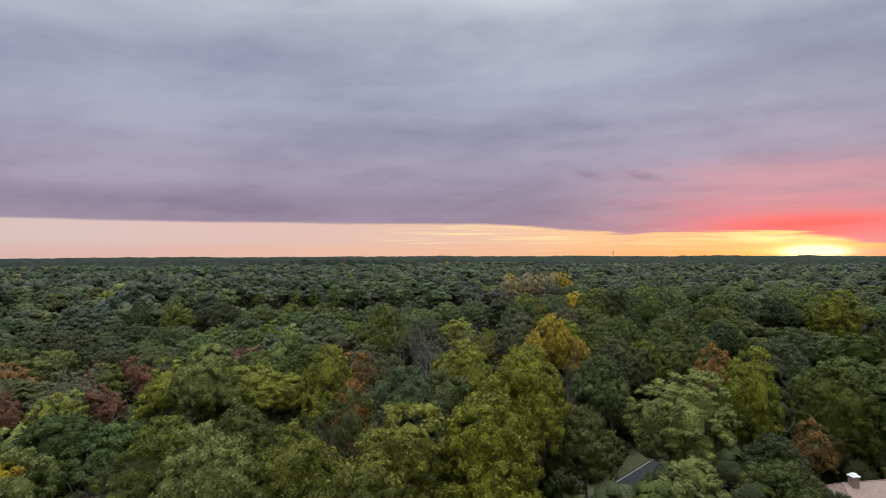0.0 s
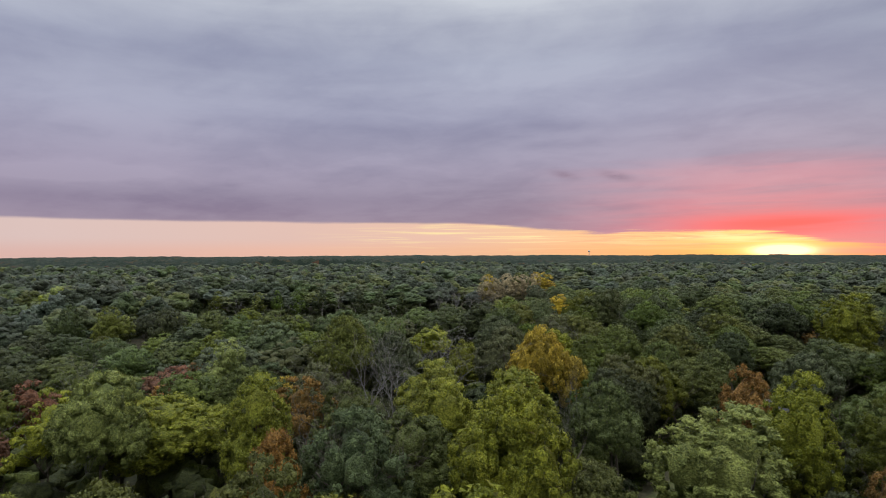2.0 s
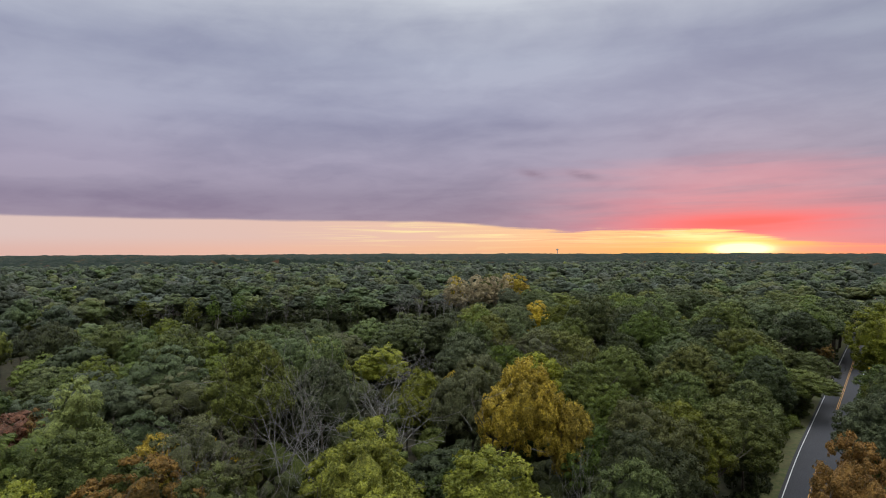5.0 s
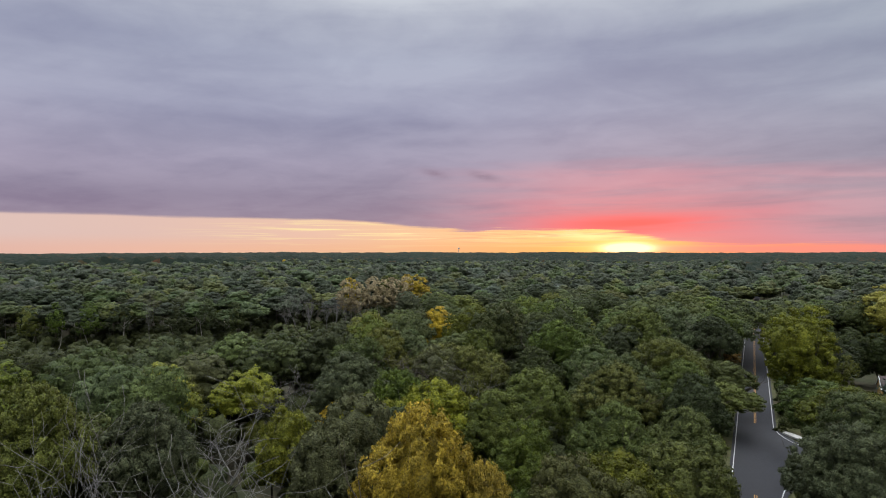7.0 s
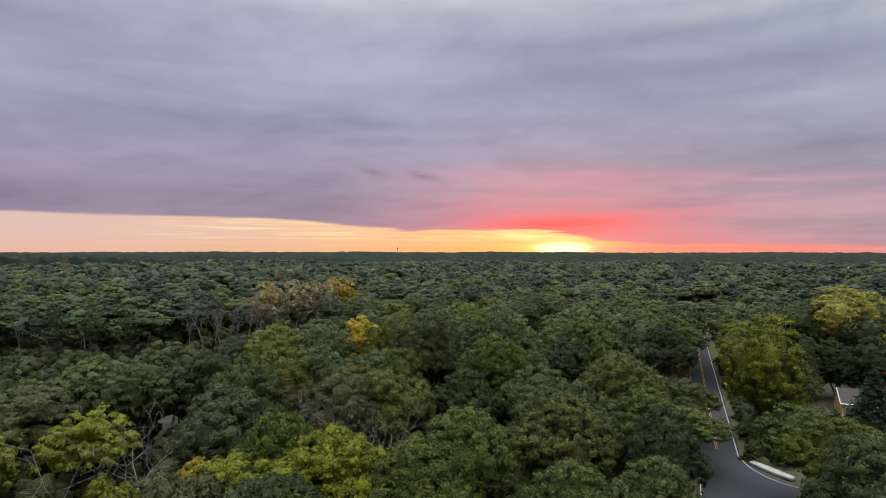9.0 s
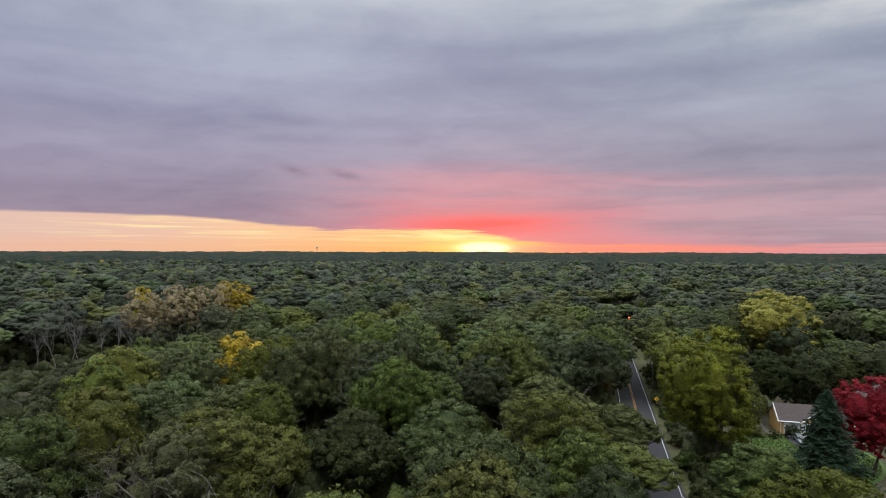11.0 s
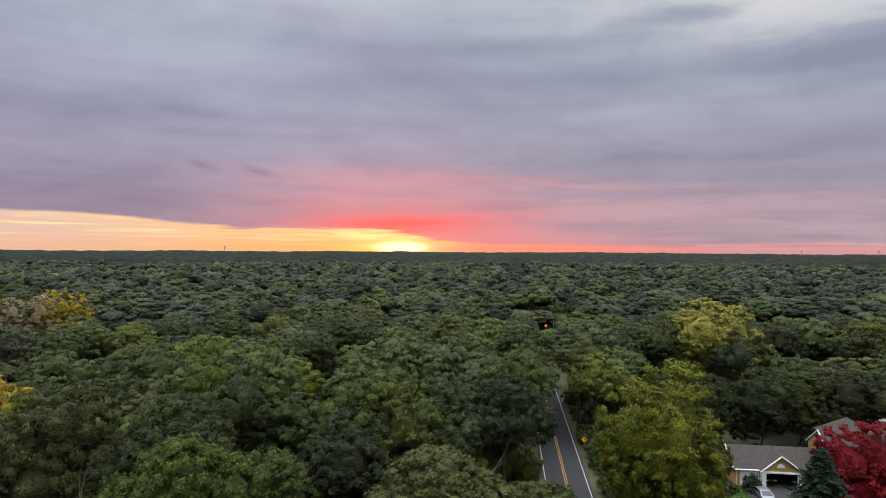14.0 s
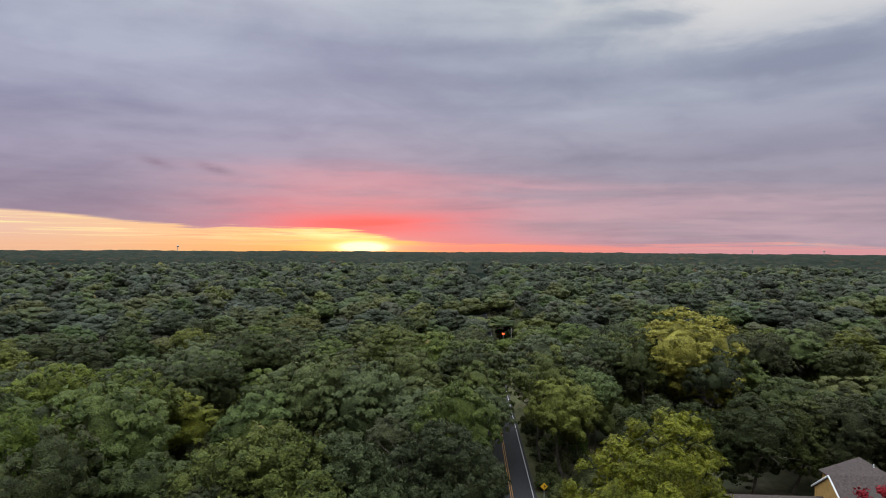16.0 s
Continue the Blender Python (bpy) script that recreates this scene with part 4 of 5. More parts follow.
plant("oak", 34.4, 112.8, 16.0, 5.9, "olive")
plant("oak", 104.0, 181.2, 18.0, 6.9, "dark green")
plant("oak", 86.5, 184.9, 20.1, 7.7, "green")
plant("oak", 0.6, 192.8, 16.6, 6.9, "green")
plant("oak", 22.7, 169.6, 18.5, 6.4, "green")
plant("oak", 25.6, 147.8, 16.7, 5.9, "green")
plant("oak", 57.8, 147.2, 17.5, 6.9, "green")
plant("oak", 73.0, 155.3, 18.1, 7.2, "olive")
plant("maple", 90.8, 141.1, 13.1, 5.8, "green")
plant("oak", 86.0, 132.0, 14.2, 7.0, "olive")
plant("oak", 81.0, 123.3, 13.8, 7.7, "sage")
plant("oak", 55.2, 187.7, 22.0, 6.7, "green")
plant("oak", 77.8, 244.7, 17.5, 7.7, "dark green")
plant("oak", 80.4, 208.6, 20.8, 7.7, "green")
plant("oak", 111.3, 245.6, 19.3, 7.7, "dark green")
plant("oak", 105.8, 212.8, 20.1, 7.7, "green")
plant("oak", 142.6, 228.2, 18.4, 7.7, "green")
plant("oak", 152.2, 209.3, 19.1, 7.9, "sage")
plant("oak", 181.2, 187.7, 15.6, 7.7, "green")
plant("oak", 199.6, 183.1, 19.1, 8.2, "green")
plant("oak", 93.6, 183.1, 18.6, 6.9, "sage")
plant("oak", 115.0, 196.9, 17.0, 6.4, "sage")
# the tall yellowing maple by the road and the yellow one behind it
plant("lone", 109.0, 161.9, 22.6, 7.2, "yellowing green")
plant("lone", 174.5, 193.5, 24.0, 10.6, "mustard", "full round maple with dull yellow leaves")
plant("oak", 93.5, 166.0, 11.0, 6.0, "olive")
plant("oak", 85.0, 126.0, 14.5, 5.8, "olive")
plant("oak", 68.4, 121.0, 11.3, 3.9, "sage")
plant("ash", 121.0, 194.6, 8.0, 2.4, "rust")
plant("oak", 86.0, 156.3, 9.6, 6.6, "olive")
plant("ash", 121.3, 163.0, 11.5, 2.6, "olive")
plant("maple", 50.3, 218.6, 18.0, 5.4, "golden")
# aspens at the far edge of the marsh
plant("aspen", 33.0, 301.0, 21.0, 4.6, "tan")
plant("aspen", 38.0, 299.0, 20.4, 4.4, "tan")
plant("aspen", 43.0, 301.0, 21.6, 4.8, "tan")
plant("aspen", 36.0, 307.0, 21.8, 4.6, "golden")
plant("aspen", 48.0, 302.0, 21.0, 4.4, "tan")
plant("aspen", 53.0, 304.0, 21.8, 4.8, "tan")
plant("aspen", 50.0, 309.0, 22.2, 4.6, "olive")
plant("aspen", 58.0, 307.0, 22.0, 4.6, "tan")
plant("aspen", 63.0, 311.0, 22.4, 4.8, "golden")
plant("aspen", 60.0, 316.0, 22.6, 4.6, "golden")
plant("aspen", 67.0, 315.0, 21.0, 4.6, "golden")
plant("aspen", 45.0, 308.0, 22.2, 4.4, "tan")
plant("aspen", 55.0, 313.0, 22.4, 4.2, "olive")
plant("bare", 10.0, 292.0, 15.5, 4.6)
plant("bare", 15.0, 290.0, 17.0, 4.4)
plant("bare", 20.0, 293.0, 17.8, 4.8)
plant("bare", 25.0, 291.0, 16.6, 4.2)
plant("bare", 28.0, 296.0, 18.0, 4.6)
plant("bare", 17.0, 296.0, 18.2, 5.0)
plant("bare", 32.0, 294.0, 15.0, 4.0)
plant("bare", 40.0, 293.0, 14.2, 3.8)
plant("aspen", -150.0, 290.5, 13.9, 4.4, "sage")
plant("aspen", -140.5, 291.0, 16.8, 3.8, "sage")
plant("bare", -131.0, 290.3, 16.9, 3.4, "olive")
plant("aspen", -121.5, 291.1, 14.4, 3.4, "sage")
plant("aspen", -112.0, 290.8, 14.3, 4.2, "green")
plant("aspen", -102.5, 293.2, 15.8, 3.3, "dark green")
plant("aspen", -93.0, 294.7, 14.9, 3.6, "olive")
plant("bare", -83.5, 292.3, 13.7, 3.5, "green")
plant("aspen", -74.0, 295.6, 14.4, 3.7, "olive")
plant("aspen", -64.5, 291.6, 15.3, 3.2, "green")
plant("aspen", -55.0, 294.0, 15.5, 4.3, "green")
plant("aspen", -45.5, 294.3, 16.7, 4.3, "dark green")
plant("bare", -36.0, 292.6, 16.6, 3.5, "olive")
plant("aspen", -26.5, 289.8, 16.0, 4.2, "dark green")
plant("aspen", -17.0, 288.4, 16.8, 3.3, "dark green")
plant("aspen", -7.5, 289.1, 14.5, 3.4, "dark green")
# the dark trees close behind the house
plant("lone", 136.6, 178.9, 12.0, 5.0, "dark green")
plant("lone", 144.7, 182.6, 14.0, 5.4, "dark green")
plant("lone", 150.5, 178.5, 13.0, 5.2, "dark green")
plant("lone", 155.3, 173.3, 14.5, 5.6, "dark green")
plant("lone", 161.7, 170.1, 13.5, 5.4, "dark green")
plant("lone", 166.8, 165.3, 15.0, 5.6, "dark green")
plant("lone", 169.3, 157.4, 14.0, 5.4, "dark green")
plant("lone", 166.6, 149.3, 13.0, 5.4, "dark green")
# the garden by the yellow house
plant("lone", 131.5, 150.3, 15.0, 5.4, "red", "dense crimson-red maple beside the yellow house")
plant("spruce", 119.6, 150.6, 13.6, 6.9, "green")
plant("shrub", 101.0, 152.0, 2.6, 2.0, "dark green")
plant("shrub", 104.5, 150.0, 3.0, 2.2, "dark green")
plant("shrub", 107.5, 153.5, 2.4, 1.8, "dark green")
plant("shrub", 111.0, 151.0, 2.2, 1.7, "dark green")
plant("shrub", 98.5, 155.5, 3.2, 2.0, "dark green")
plant("shrub", 103.0, 157.0, 2.8, 2.0, "dark green")
plant("shrub", 138.2, 166.6, 2.1, 1.3, "dark green")
plant("shrub", 135.6, 168.2, 0.9, 1.2, "dark green")
plant("shrub", 133.0, 170.5, 1.6, 1.8, "olive")


def roadside_shrubs():
    rng = np.random.default_rng(31)
    for side, lo, hi, step in ((5.6, 184, 262, 3.4), (8.4, 186, 262, 4.2), (-5.6, 150, 262, 4.6), (5.8, 40, 145, 4.6), (-5.8, 40, 145, 5.2), (-9.0, 60, 150, 4.2), (-6.4, 118, 192, 3.0), (-8.6, 150, 192, 3.4), (-13.0, 112, 156, 4.0), (-17.0, 116, 152, 4.4), (11.5, 184, 250, 4.6)):
        for s in np.arange(lo, hi, step):
            if rng.random() < 0.8:
                x, y = from_road(s + rng.uniform(-1, 1), ROAD_C + side + rng.uniform(-0.4, 0.8) * np.sign(side))
                if math.hypot(x - 130, y - 165) > 15:
                    z = float(ground(x, y))
                    plant("shrub", float(x), float(y), z + float(rng.uniform(1.8, 4.6)) * (1.0 if abs(side) < 8 else 1.35), float(rng.uniform(1.3, 2.3)), str(rng.choice(["dark green", "green", "olive", "grey-brown"], p=[.45, .3, .15, .1])))
                    SPOTS.pop()


roadside_shrubs()


def off_sight(x, y):
    """Distance from the gap in the trees that leads down to the signal lamp."""
    reach = np.clip(((x - 152) * 61 + (y - 219) * 58) / 7085, 0, 1)
    return np.hypot(x - 152 - 61 * reach, y - 219 - 58 * reach)


def fill_woods():
    """The rest of the wood: single trees near the walk, one joined canopy further off."""
    rng = np.random.default_rng(4)
    path = WALK_PLAN
    xs, ys = np.meshgrid(np.arange(-1000, 1100, 11.4), np.arange(-260, 1050, 11.4))
    xs = (xs + (np.arange(xs.shape[0]) % 2)[:, None] * 5.7 + rng.uniform(-3.6, 3.6, xs.shape)).ravel()
    ys = (ys + rng.uniform(-3.6, 3.6, ys.shape)).ravel()
    # close rows along both sides of the road
    rows_s = np.concatenate([np.arange(-60, 52, 9.5), np.arange(126, 152, 9.5), np.arange(182, 560, 8.5)])
    low_s = np.arange(58, 124, 6.5)
    rx, ry = from_road(low_s + rng.uniform(-2, 2, len(low_s)), ROAD_C - 9.6 + rng.uniform(-1, 1, len(low_s)))
    xs, ys = np.concatenate([rx, xs]), np.concatenate([ry, ys])
    for off in (-7.4, 7.8):
        gap = np.where(rows_s > 236, 0.72, 1.0) * off
        rx, ry = from_road(rows_s + rng.uniform(-2, 2, len(rows_s)), ROAD_C + gap + rng.uniform(-0.5, 0.5, len(rows_s)))
        xs, ys = np.concatenate([rx, xs]), np.concatenate([ry, ys])
    s, c = along_across(xs, ys)
    off = np.abs(c - ROAD_C)
    keep = off > np.where(s > 230, 4.7, 6.6)
    first = np.arange(len(xs)) < 2 * len(rows_s)
    beside = (np.arange(len(xs)) >= 2 * len(rows_s)) & (np.arange(len(xs)) < 2 * len(rows_s) + len(low_s))
    keep &= first | beside | (off > 12.5)
    keep &= ~(first & (c > ROAD_C) & (s > 150) & (s < 234))
    keep &= beside | (off > 15) | (s < 40) | (s > 125)                             # the open stretch of road
    keep &= off_sight(xs, ys) > 5.5
    along = np.clip(((xs - 22) * 30 + (ys - 32) * 38) / 2344, 0, 1)
    keep &= np.hypot(xs - 22 - 30 * along, ys - 32 - 38 * along) > 10     # the second house's front garden
    keep &= ~((s > 154) & (s < 177) & (c > ROAD_C) & (c < ROAD_C + 60))
    keep &= ~in_marsh(xs, ys) & (np.hypot(xs + 69, ys - 105) > 11)
    hu, hv = (xs - 139) * 0.775 - (ys - 169.2) * 0.632, (xs - 139) * 0.632 + (ys - 169.2) * 0.775
    keep &= ~((hu > -3) & (hu < 29) & (hv > -6) & (hv < 12))              # the house
    keep &= ~((hu > -1) & (hu < 11) & (hv > -16) & (hv < 0))              # its drive
    keep &= (np.hypot(xs - 130, ys - 165) > 13.5) & (np.hypot(xs - 116, ys - 158) > 11.5)                           # the lawn
    keep &= ~((hu > -12) & (hu < 26) & (hv > -50) & (hv < 0))              # the open side of the garden
    keep &= ~((xs > 12) & (xs < 64) & (ys > 18) & (ys < 80))              # the low ground in front of the second house
    keep &= ~((np.abs(xs - 226) < 9) & (np.abs(ys - 203) < 8))
    az = np.degrees(np.arctan2(xs - 0, ys + 25))
    view = (az > -50) & (az < 88) & (ys > -60)
    far = np.min(np.hypot(xs[:, None] - path[:, 0], ys[:, None] - path[:, 1]), 1)
    view |= far < 110
    keep &= view & (far < 780)
    for x, y, r in SPOTS:
        keep &= np.hypot(xs - x, ys - y) > 0.5 * r + 3.5
    xs, ys, far, s, c = (v[keep] for v in (xs, ys, far, s, c))
    zs = ground(xs, ys)
    swell = np.array([noise.noise(Vector((x * 0.016, y * 0.016, 0.5))) for x, y in zip(xs, ys)])
    tops = 17.2 + 3.4 * swell + rng.uniform(-4.2, 2.2, len(xs))
    tops = np.where((xs < -40) & (ys < 240), tops - 4.0, tops)
    tops = np.where((xs < 44) & (np.abs(ys - marsh_near(xs)) < 22), tops - 1.5, tops)
    tops = np.where((xs < -48) & (ys < 190), tops - 3.0, tops)
    tops = np.where((xs < 60) & (ys > 280) & (ys < 330), tops - 2.0, tops)
    tops = np.where((xs > -40) & (ys < 110) & (ys > 20), tops - 1.8, tops)
    tops = np.where((far > 420), tops + 1.5 * swell, tops)
    tops = np.where(beside[keep], rng.uniform(7.0, 10.5, len(xs)), tops)
    tops = np.where((xs > -24) & (xs < 13) & (ys > 98) & (ys < 131), np.minimum(tops, rng.uniform(8.5, 11.5, len(xs))), tops)   # low growth about the leafless trees
    near_road = (np.abs(c - ROAD_C) < 12.5) & (s > 190) & (s < 372)
    tops = np.where(near_road, np.minimum(tops, 22.1 - 0.075 * (s - 203)), tops)      # lower trees along the road's far end
    order = np.argsort(far)
    single = 0
    stands = []
    tint = np.array([noise.noise(Vector((x * 0.011, y * 0.011, 8.5))) for x, y in zip(xs, ys)])
    for i in order:
        x, y, top = float(xs[i]), float(ys[i]), float(tops[i])
        p = rng.random() + 0.25 * float(tint[i])
        early = ease((118 - y) / 35) * ease((40 - x) / 40)
        if rng.random() < early * 0.85:
            tone = str(rng.choice(["yellow-green", "olive", "pale green", "sage", "green", "grey-brown", "rust"], p=[.32, .26, .18, .08, .10, .04, .02]))
            kind = str(rng.choice(["maple", "oak", "ash"], p=[.4, .25, .35]))
        else:
            # dark green share grows with distance: shade the far crowns lack, put into colour
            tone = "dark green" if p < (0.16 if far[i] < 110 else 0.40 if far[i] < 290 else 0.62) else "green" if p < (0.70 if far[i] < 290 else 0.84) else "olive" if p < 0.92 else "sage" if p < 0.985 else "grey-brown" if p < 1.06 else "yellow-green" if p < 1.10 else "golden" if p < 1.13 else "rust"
            kind = str(rng.choice(["oak", "maple", "ash"], p=[.66, .26, .08]))
        if early > 0.5 and -48 < x < 14 and y > 18 and rng.random() < 0.55:
            continue
        az = math.degrees(math.atan2(x, y + 25))
        seen = -46 < az < 84 and y + 0.6 * max(x, 0) + 0.2 * min(x, 0) > 26
        r = float(rng.uniform(5.6, 8.0)) if kind == "oak" else float(rng.uniform(4.6, 6.4))
        if early > 0.5:
            r *= 0.88
        if abs(c[i] - ROAD_C) < 9.5 and s[i] < 200:
            r = min(r, 5.0)
        if single < 460 and seen and far[i] < 165:
            if tone in ("golden", "rust") and early < 0.5:
                tone = "olive"
            plant(kind if far[i] < 58 else "far_" + kind, x, y, top, r, tone)
            single += 1
        else:
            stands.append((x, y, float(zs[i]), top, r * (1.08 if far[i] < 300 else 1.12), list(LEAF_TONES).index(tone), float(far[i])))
    return np.array(stands)


STANDS = fill_woods()


def understorey():
    """The thicket of young trees that closes the wood under the tall crowns."""
    rng = np.random.default_rng(77)
    xs, ys = np.meshgrid(np.arange(-260, 420, 7.2), np.arange(0, 480, 7.2))
    xs, ys = (xs + rng.uniform(-2.5, 2.5, xs.shape)).ravel(), (ys + rng.uniform(-2.5, 2.5, ys.shape)).ravel()
    s, c = along_across(xs, ys)
    hu, hv = (xs - 139) * 0.775 - (ys - 169.2) * 0.632, (xs - 139) * 0.632 + (ys - 169.2) * 0.775
    az = np.degrees(np.arctan2(xs, ys + 25))
    keep = (np.abs(c - ROAD_C) > 7.5) & ~((s > 154) & (s < 177) & (c > ROAD_C) & (c < ROAD_C + 60)) & (az > -48) & (az < 86) & (ys + 0.6 * xs > 26)
    keep &= ~((hu > -3) & (hu < 29) & (hv > -6) & (hv < 11)) & ~((hu > -14) & (hu < 26) & (hv > -46) & (hv < 0)) & (np.hypot(xs - 130, ys - 165) > 13)
    keep &= ~((np.abs(xs - 54) < 11) & (np.abs(ys - 70) < 9)) & ((np.hypot(xs - 60, ys - 115) < 170) | (np.hypot(xs - 210, ys - 272) < 55) | ((xs < 60) & (xs > -140) & (ys > 270) & (ys < 362)))
    keep &= ~((hu > -14) & (hu < 44) & (hv > -8) & (hv < 26))
    keep &= ~((xs > 90) & (xs < 117) & (ys > 138) & (ys < 161))
    keep &= ~(in_marsh(xs, ys) & (rng.random(len(xs)) < 0.04)) & (off_sight(xs, ys) > 4.0)
    xs, ys = xs[keep], ys[keep]
    zs = ground(xs, ys)
    low = in_marsh(xs, ys) | ((ys > marsh_front(xs)) & (ys < marsh_front(xs) + 45) & (xs < 60) & (xs > -130))
    hts = np.where(low, rng.uniform(3.5, 6.5, len(xs)), rng.uniform(6.5, 10.5, len(xs)))
    # all dark green by the marsh: the stand's shade put into leaf tone
    tone = np.where(low, 0, rng.choice([0, 1, 2, 3], len(xs), p=[.5, .3, .12, .08]))
    return np.stack([xs, ys, zs, zs + hts, np.where(low, rng.uniform(3.6, 5.0, len(xs)), rng.uniform(3.8, 5.4, len(xs))), tone, np.zeros(len(xs))], -1)


def join_canopy(name, rows, clumps, clump, lobes, label, rounder=0.0, leafage=HAZED_LEAF):
    """Many trees as one mesh: clumped crowns of leaf sprays on a trunk."""
    rng = np.random.default_rng(21)
    temps = [crown_mesh(rng, 5.0, 4.6, 0.0, clumps, 0, -0.3, clump, 0.0, lobes, False, 0.5, 0.90, cap_body(), 0.8) for _ in range(8)]
    verts, faces, idx, soft, count = [], [], [], [], 0
    for k, (x, y, z, top, r, tone, _) in enumerate(rows):
        t, tf, n = temps[k % 8]
        a = rng.uniform(0, 6.28)
        f = r / 5.0
        h = min((top - z) / 17.0, 1.4)
        rot = np.array([[math.cos(a) * f, -math.sin(a) * f, 0], [math.sin(a) * f, math.cos(a) * f, 0], [0, 0, h]])
        rot[2, 2] = max(h, rounder * f)
        verts.append(t @ rot.T + (x, y, top - 4.6 * rot[2, 2]))
        soft.append(n @ np.linalg.inv(rot))
        faces.append(tf + count)
        idx.append(np.full(len(tf), int(tone)))
        count += len(t)
        bole = np.array([(0.25, 0, 0), (-0.15, 0.2, 0), (-0.15, -0.2, 0), (0, 0, 13.0)]) * (1, 1, h) + (x, y, z - 0.1)
        verts.append(bole)
        soft.append((bole - (x, y, 0)) * (1, 1, 0) + (0.01, 0, 0))
        faces.append(np.array([(0, 1, 3), (1, 2, 3), (2, 0, 3)]) + count)
        idx.append(np.full(3, len(LEAF_TONES)))
        count += 4
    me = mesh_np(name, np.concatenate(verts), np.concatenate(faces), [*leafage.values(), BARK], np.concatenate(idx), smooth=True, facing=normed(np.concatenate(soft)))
    tagged(new(name, me), label, "woods", kind="stuff")


mid = STANDS[STANDS[:, 6] < 300]
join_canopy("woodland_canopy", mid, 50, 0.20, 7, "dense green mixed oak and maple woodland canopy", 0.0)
join_canopy("understorey_thicket", understorey(), 16, 0.30, 3, "dark green thicket of young trees under the tall crowns", 1.05, LEAF)
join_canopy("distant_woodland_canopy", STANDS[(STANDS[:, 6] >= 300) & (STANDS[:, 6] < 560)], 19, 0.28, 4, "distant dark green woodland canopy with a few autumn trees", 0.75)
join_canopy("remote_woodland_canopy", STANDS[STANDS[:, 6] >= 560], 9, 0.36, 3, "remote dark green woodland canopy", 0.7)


def far_canopy():
    """The woods out to the horizon: a lumpy sheet of crowns all round."""
    fine = np.radians(np.arange(-50, 90, 0.36))
    rest = np.radians(np.arange(92, 308, 2.0))
    turns = np.concatenate([fine, rest])
    radii = [700.0]
    while radii[-1] < 4850:
        radii.append(radii[-1] + max(3.5, radii[-1] * 0.0115))
    rr, tt = np.meshgrid(np.array(radii), turns, indexing="ij")
    x, y = 40 + rr * np.sin(tt), 90 + rr * np.cos(tt)
    cell = 11.0
    best = np.full(x.shape, -9.0)
    for dx in (-1, 0, 1):
        for dy in (-1, 0, 1):
            i, j = np.floor(x / cell) + dx, np.floor(y / cell) + dy
            h = np.sin(i * 127.1 + j * 311.7) * 43758.5453
            h1, h2, h3 = h - np.floor(h), np.abs(h * 1.37) % 1, np.abs(h * 2.91) % 1
            d = np.hypot(x - (i + 0.2 + 0.6 * h1) * cell, y - (j + 0.2 + 0.6 * h2) * cell)
            best = np.maximum(best, 6.0 * h3 - (d / 3.4) ** 2)
    swell = 2.2 * np.sin(x * 0.011 + y * 0.004) * np.cos(y * 0.009 - 1) + 2.5 * np.sin(x * 0.0031 + 2) * np.sin(y * 0.0023)
    z = ground(x, y) + 11.5 + np.maximum(best, -9) + 1.6 * swell
    z = np.where(rr < 800, np.minimum(z, ground(x, y) + 8.0) - (rr < 720) * 8, z)
    z -= ease((rr - 2600) / 2200) * 6
    n, k = rr.shape
    i, j = np.meshgrid(np.arange(n - 1), np.arange(k), indexing="ij")
    q = np.stack([i * k + j, i * k + (j + 1) % k, (i + 1) * k + (j + 1) % k, (i + 1) * k + j], -1).reshape(-1, 4)
    me = mesh_np("horizon_woods", np.stack([x, y, z], -1).reshape(-1, 3), q[:, ::-1], [HAZED_FAR_WOODS], smooth=True)
    tagged(new("horizon_woods", me), "far dark green woods stretching to the horizon", "woods", kind="stuff")


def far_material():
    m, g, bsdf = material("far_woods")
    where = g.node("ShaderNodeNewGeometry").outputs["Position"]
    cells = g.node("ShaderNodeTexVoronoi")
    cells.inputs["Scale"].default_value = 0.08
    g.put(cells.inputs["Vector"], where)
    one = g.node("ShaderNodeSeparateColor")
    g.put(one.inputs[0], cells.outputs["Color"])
    # bluish and dim: haze and the gaps' shade put into the tree colours
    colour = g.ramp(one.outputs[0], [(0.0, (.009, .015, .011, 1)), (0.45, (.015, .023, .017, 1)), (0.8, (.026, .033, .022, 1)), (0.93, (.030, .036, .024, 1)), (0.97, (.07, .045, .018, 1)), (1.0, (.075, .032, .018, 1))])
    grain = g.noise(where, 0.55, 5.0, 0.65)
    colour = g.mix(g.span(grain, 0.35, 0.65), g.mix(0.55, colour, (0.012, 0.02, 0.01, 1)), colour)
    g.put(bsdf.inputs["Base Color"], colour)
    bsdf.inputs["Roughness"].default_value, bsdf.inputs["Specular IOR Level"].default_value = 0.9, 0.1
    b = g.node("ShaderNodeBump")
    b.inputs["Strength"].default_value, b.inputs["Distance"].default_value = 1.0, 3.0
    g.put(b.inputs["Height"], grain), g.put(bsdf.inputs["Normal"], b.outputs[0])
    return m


HAZED_FAR_WOODS = far_material()
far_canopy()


# ---- houses, road furniture and far towers ----
def roof_plates(parent, mat, plates, thick=0.16):
    for pts in plates:
        bm = bmesh.new()
        slab(bm, pts, thick)
        bmesh.ops.recalc_face_normals(bm, faces=bm.faces)
        part("roof", bm, mat, parent)


def wall(parent, points, thick, mat, name="wall"):
    bm = bmesh.new()
    slab(bm, points, thick)
    bmesh.ops.recalc_face_normals(bm, faces=bm.faces)
    return part(name, bm, mat, parent)


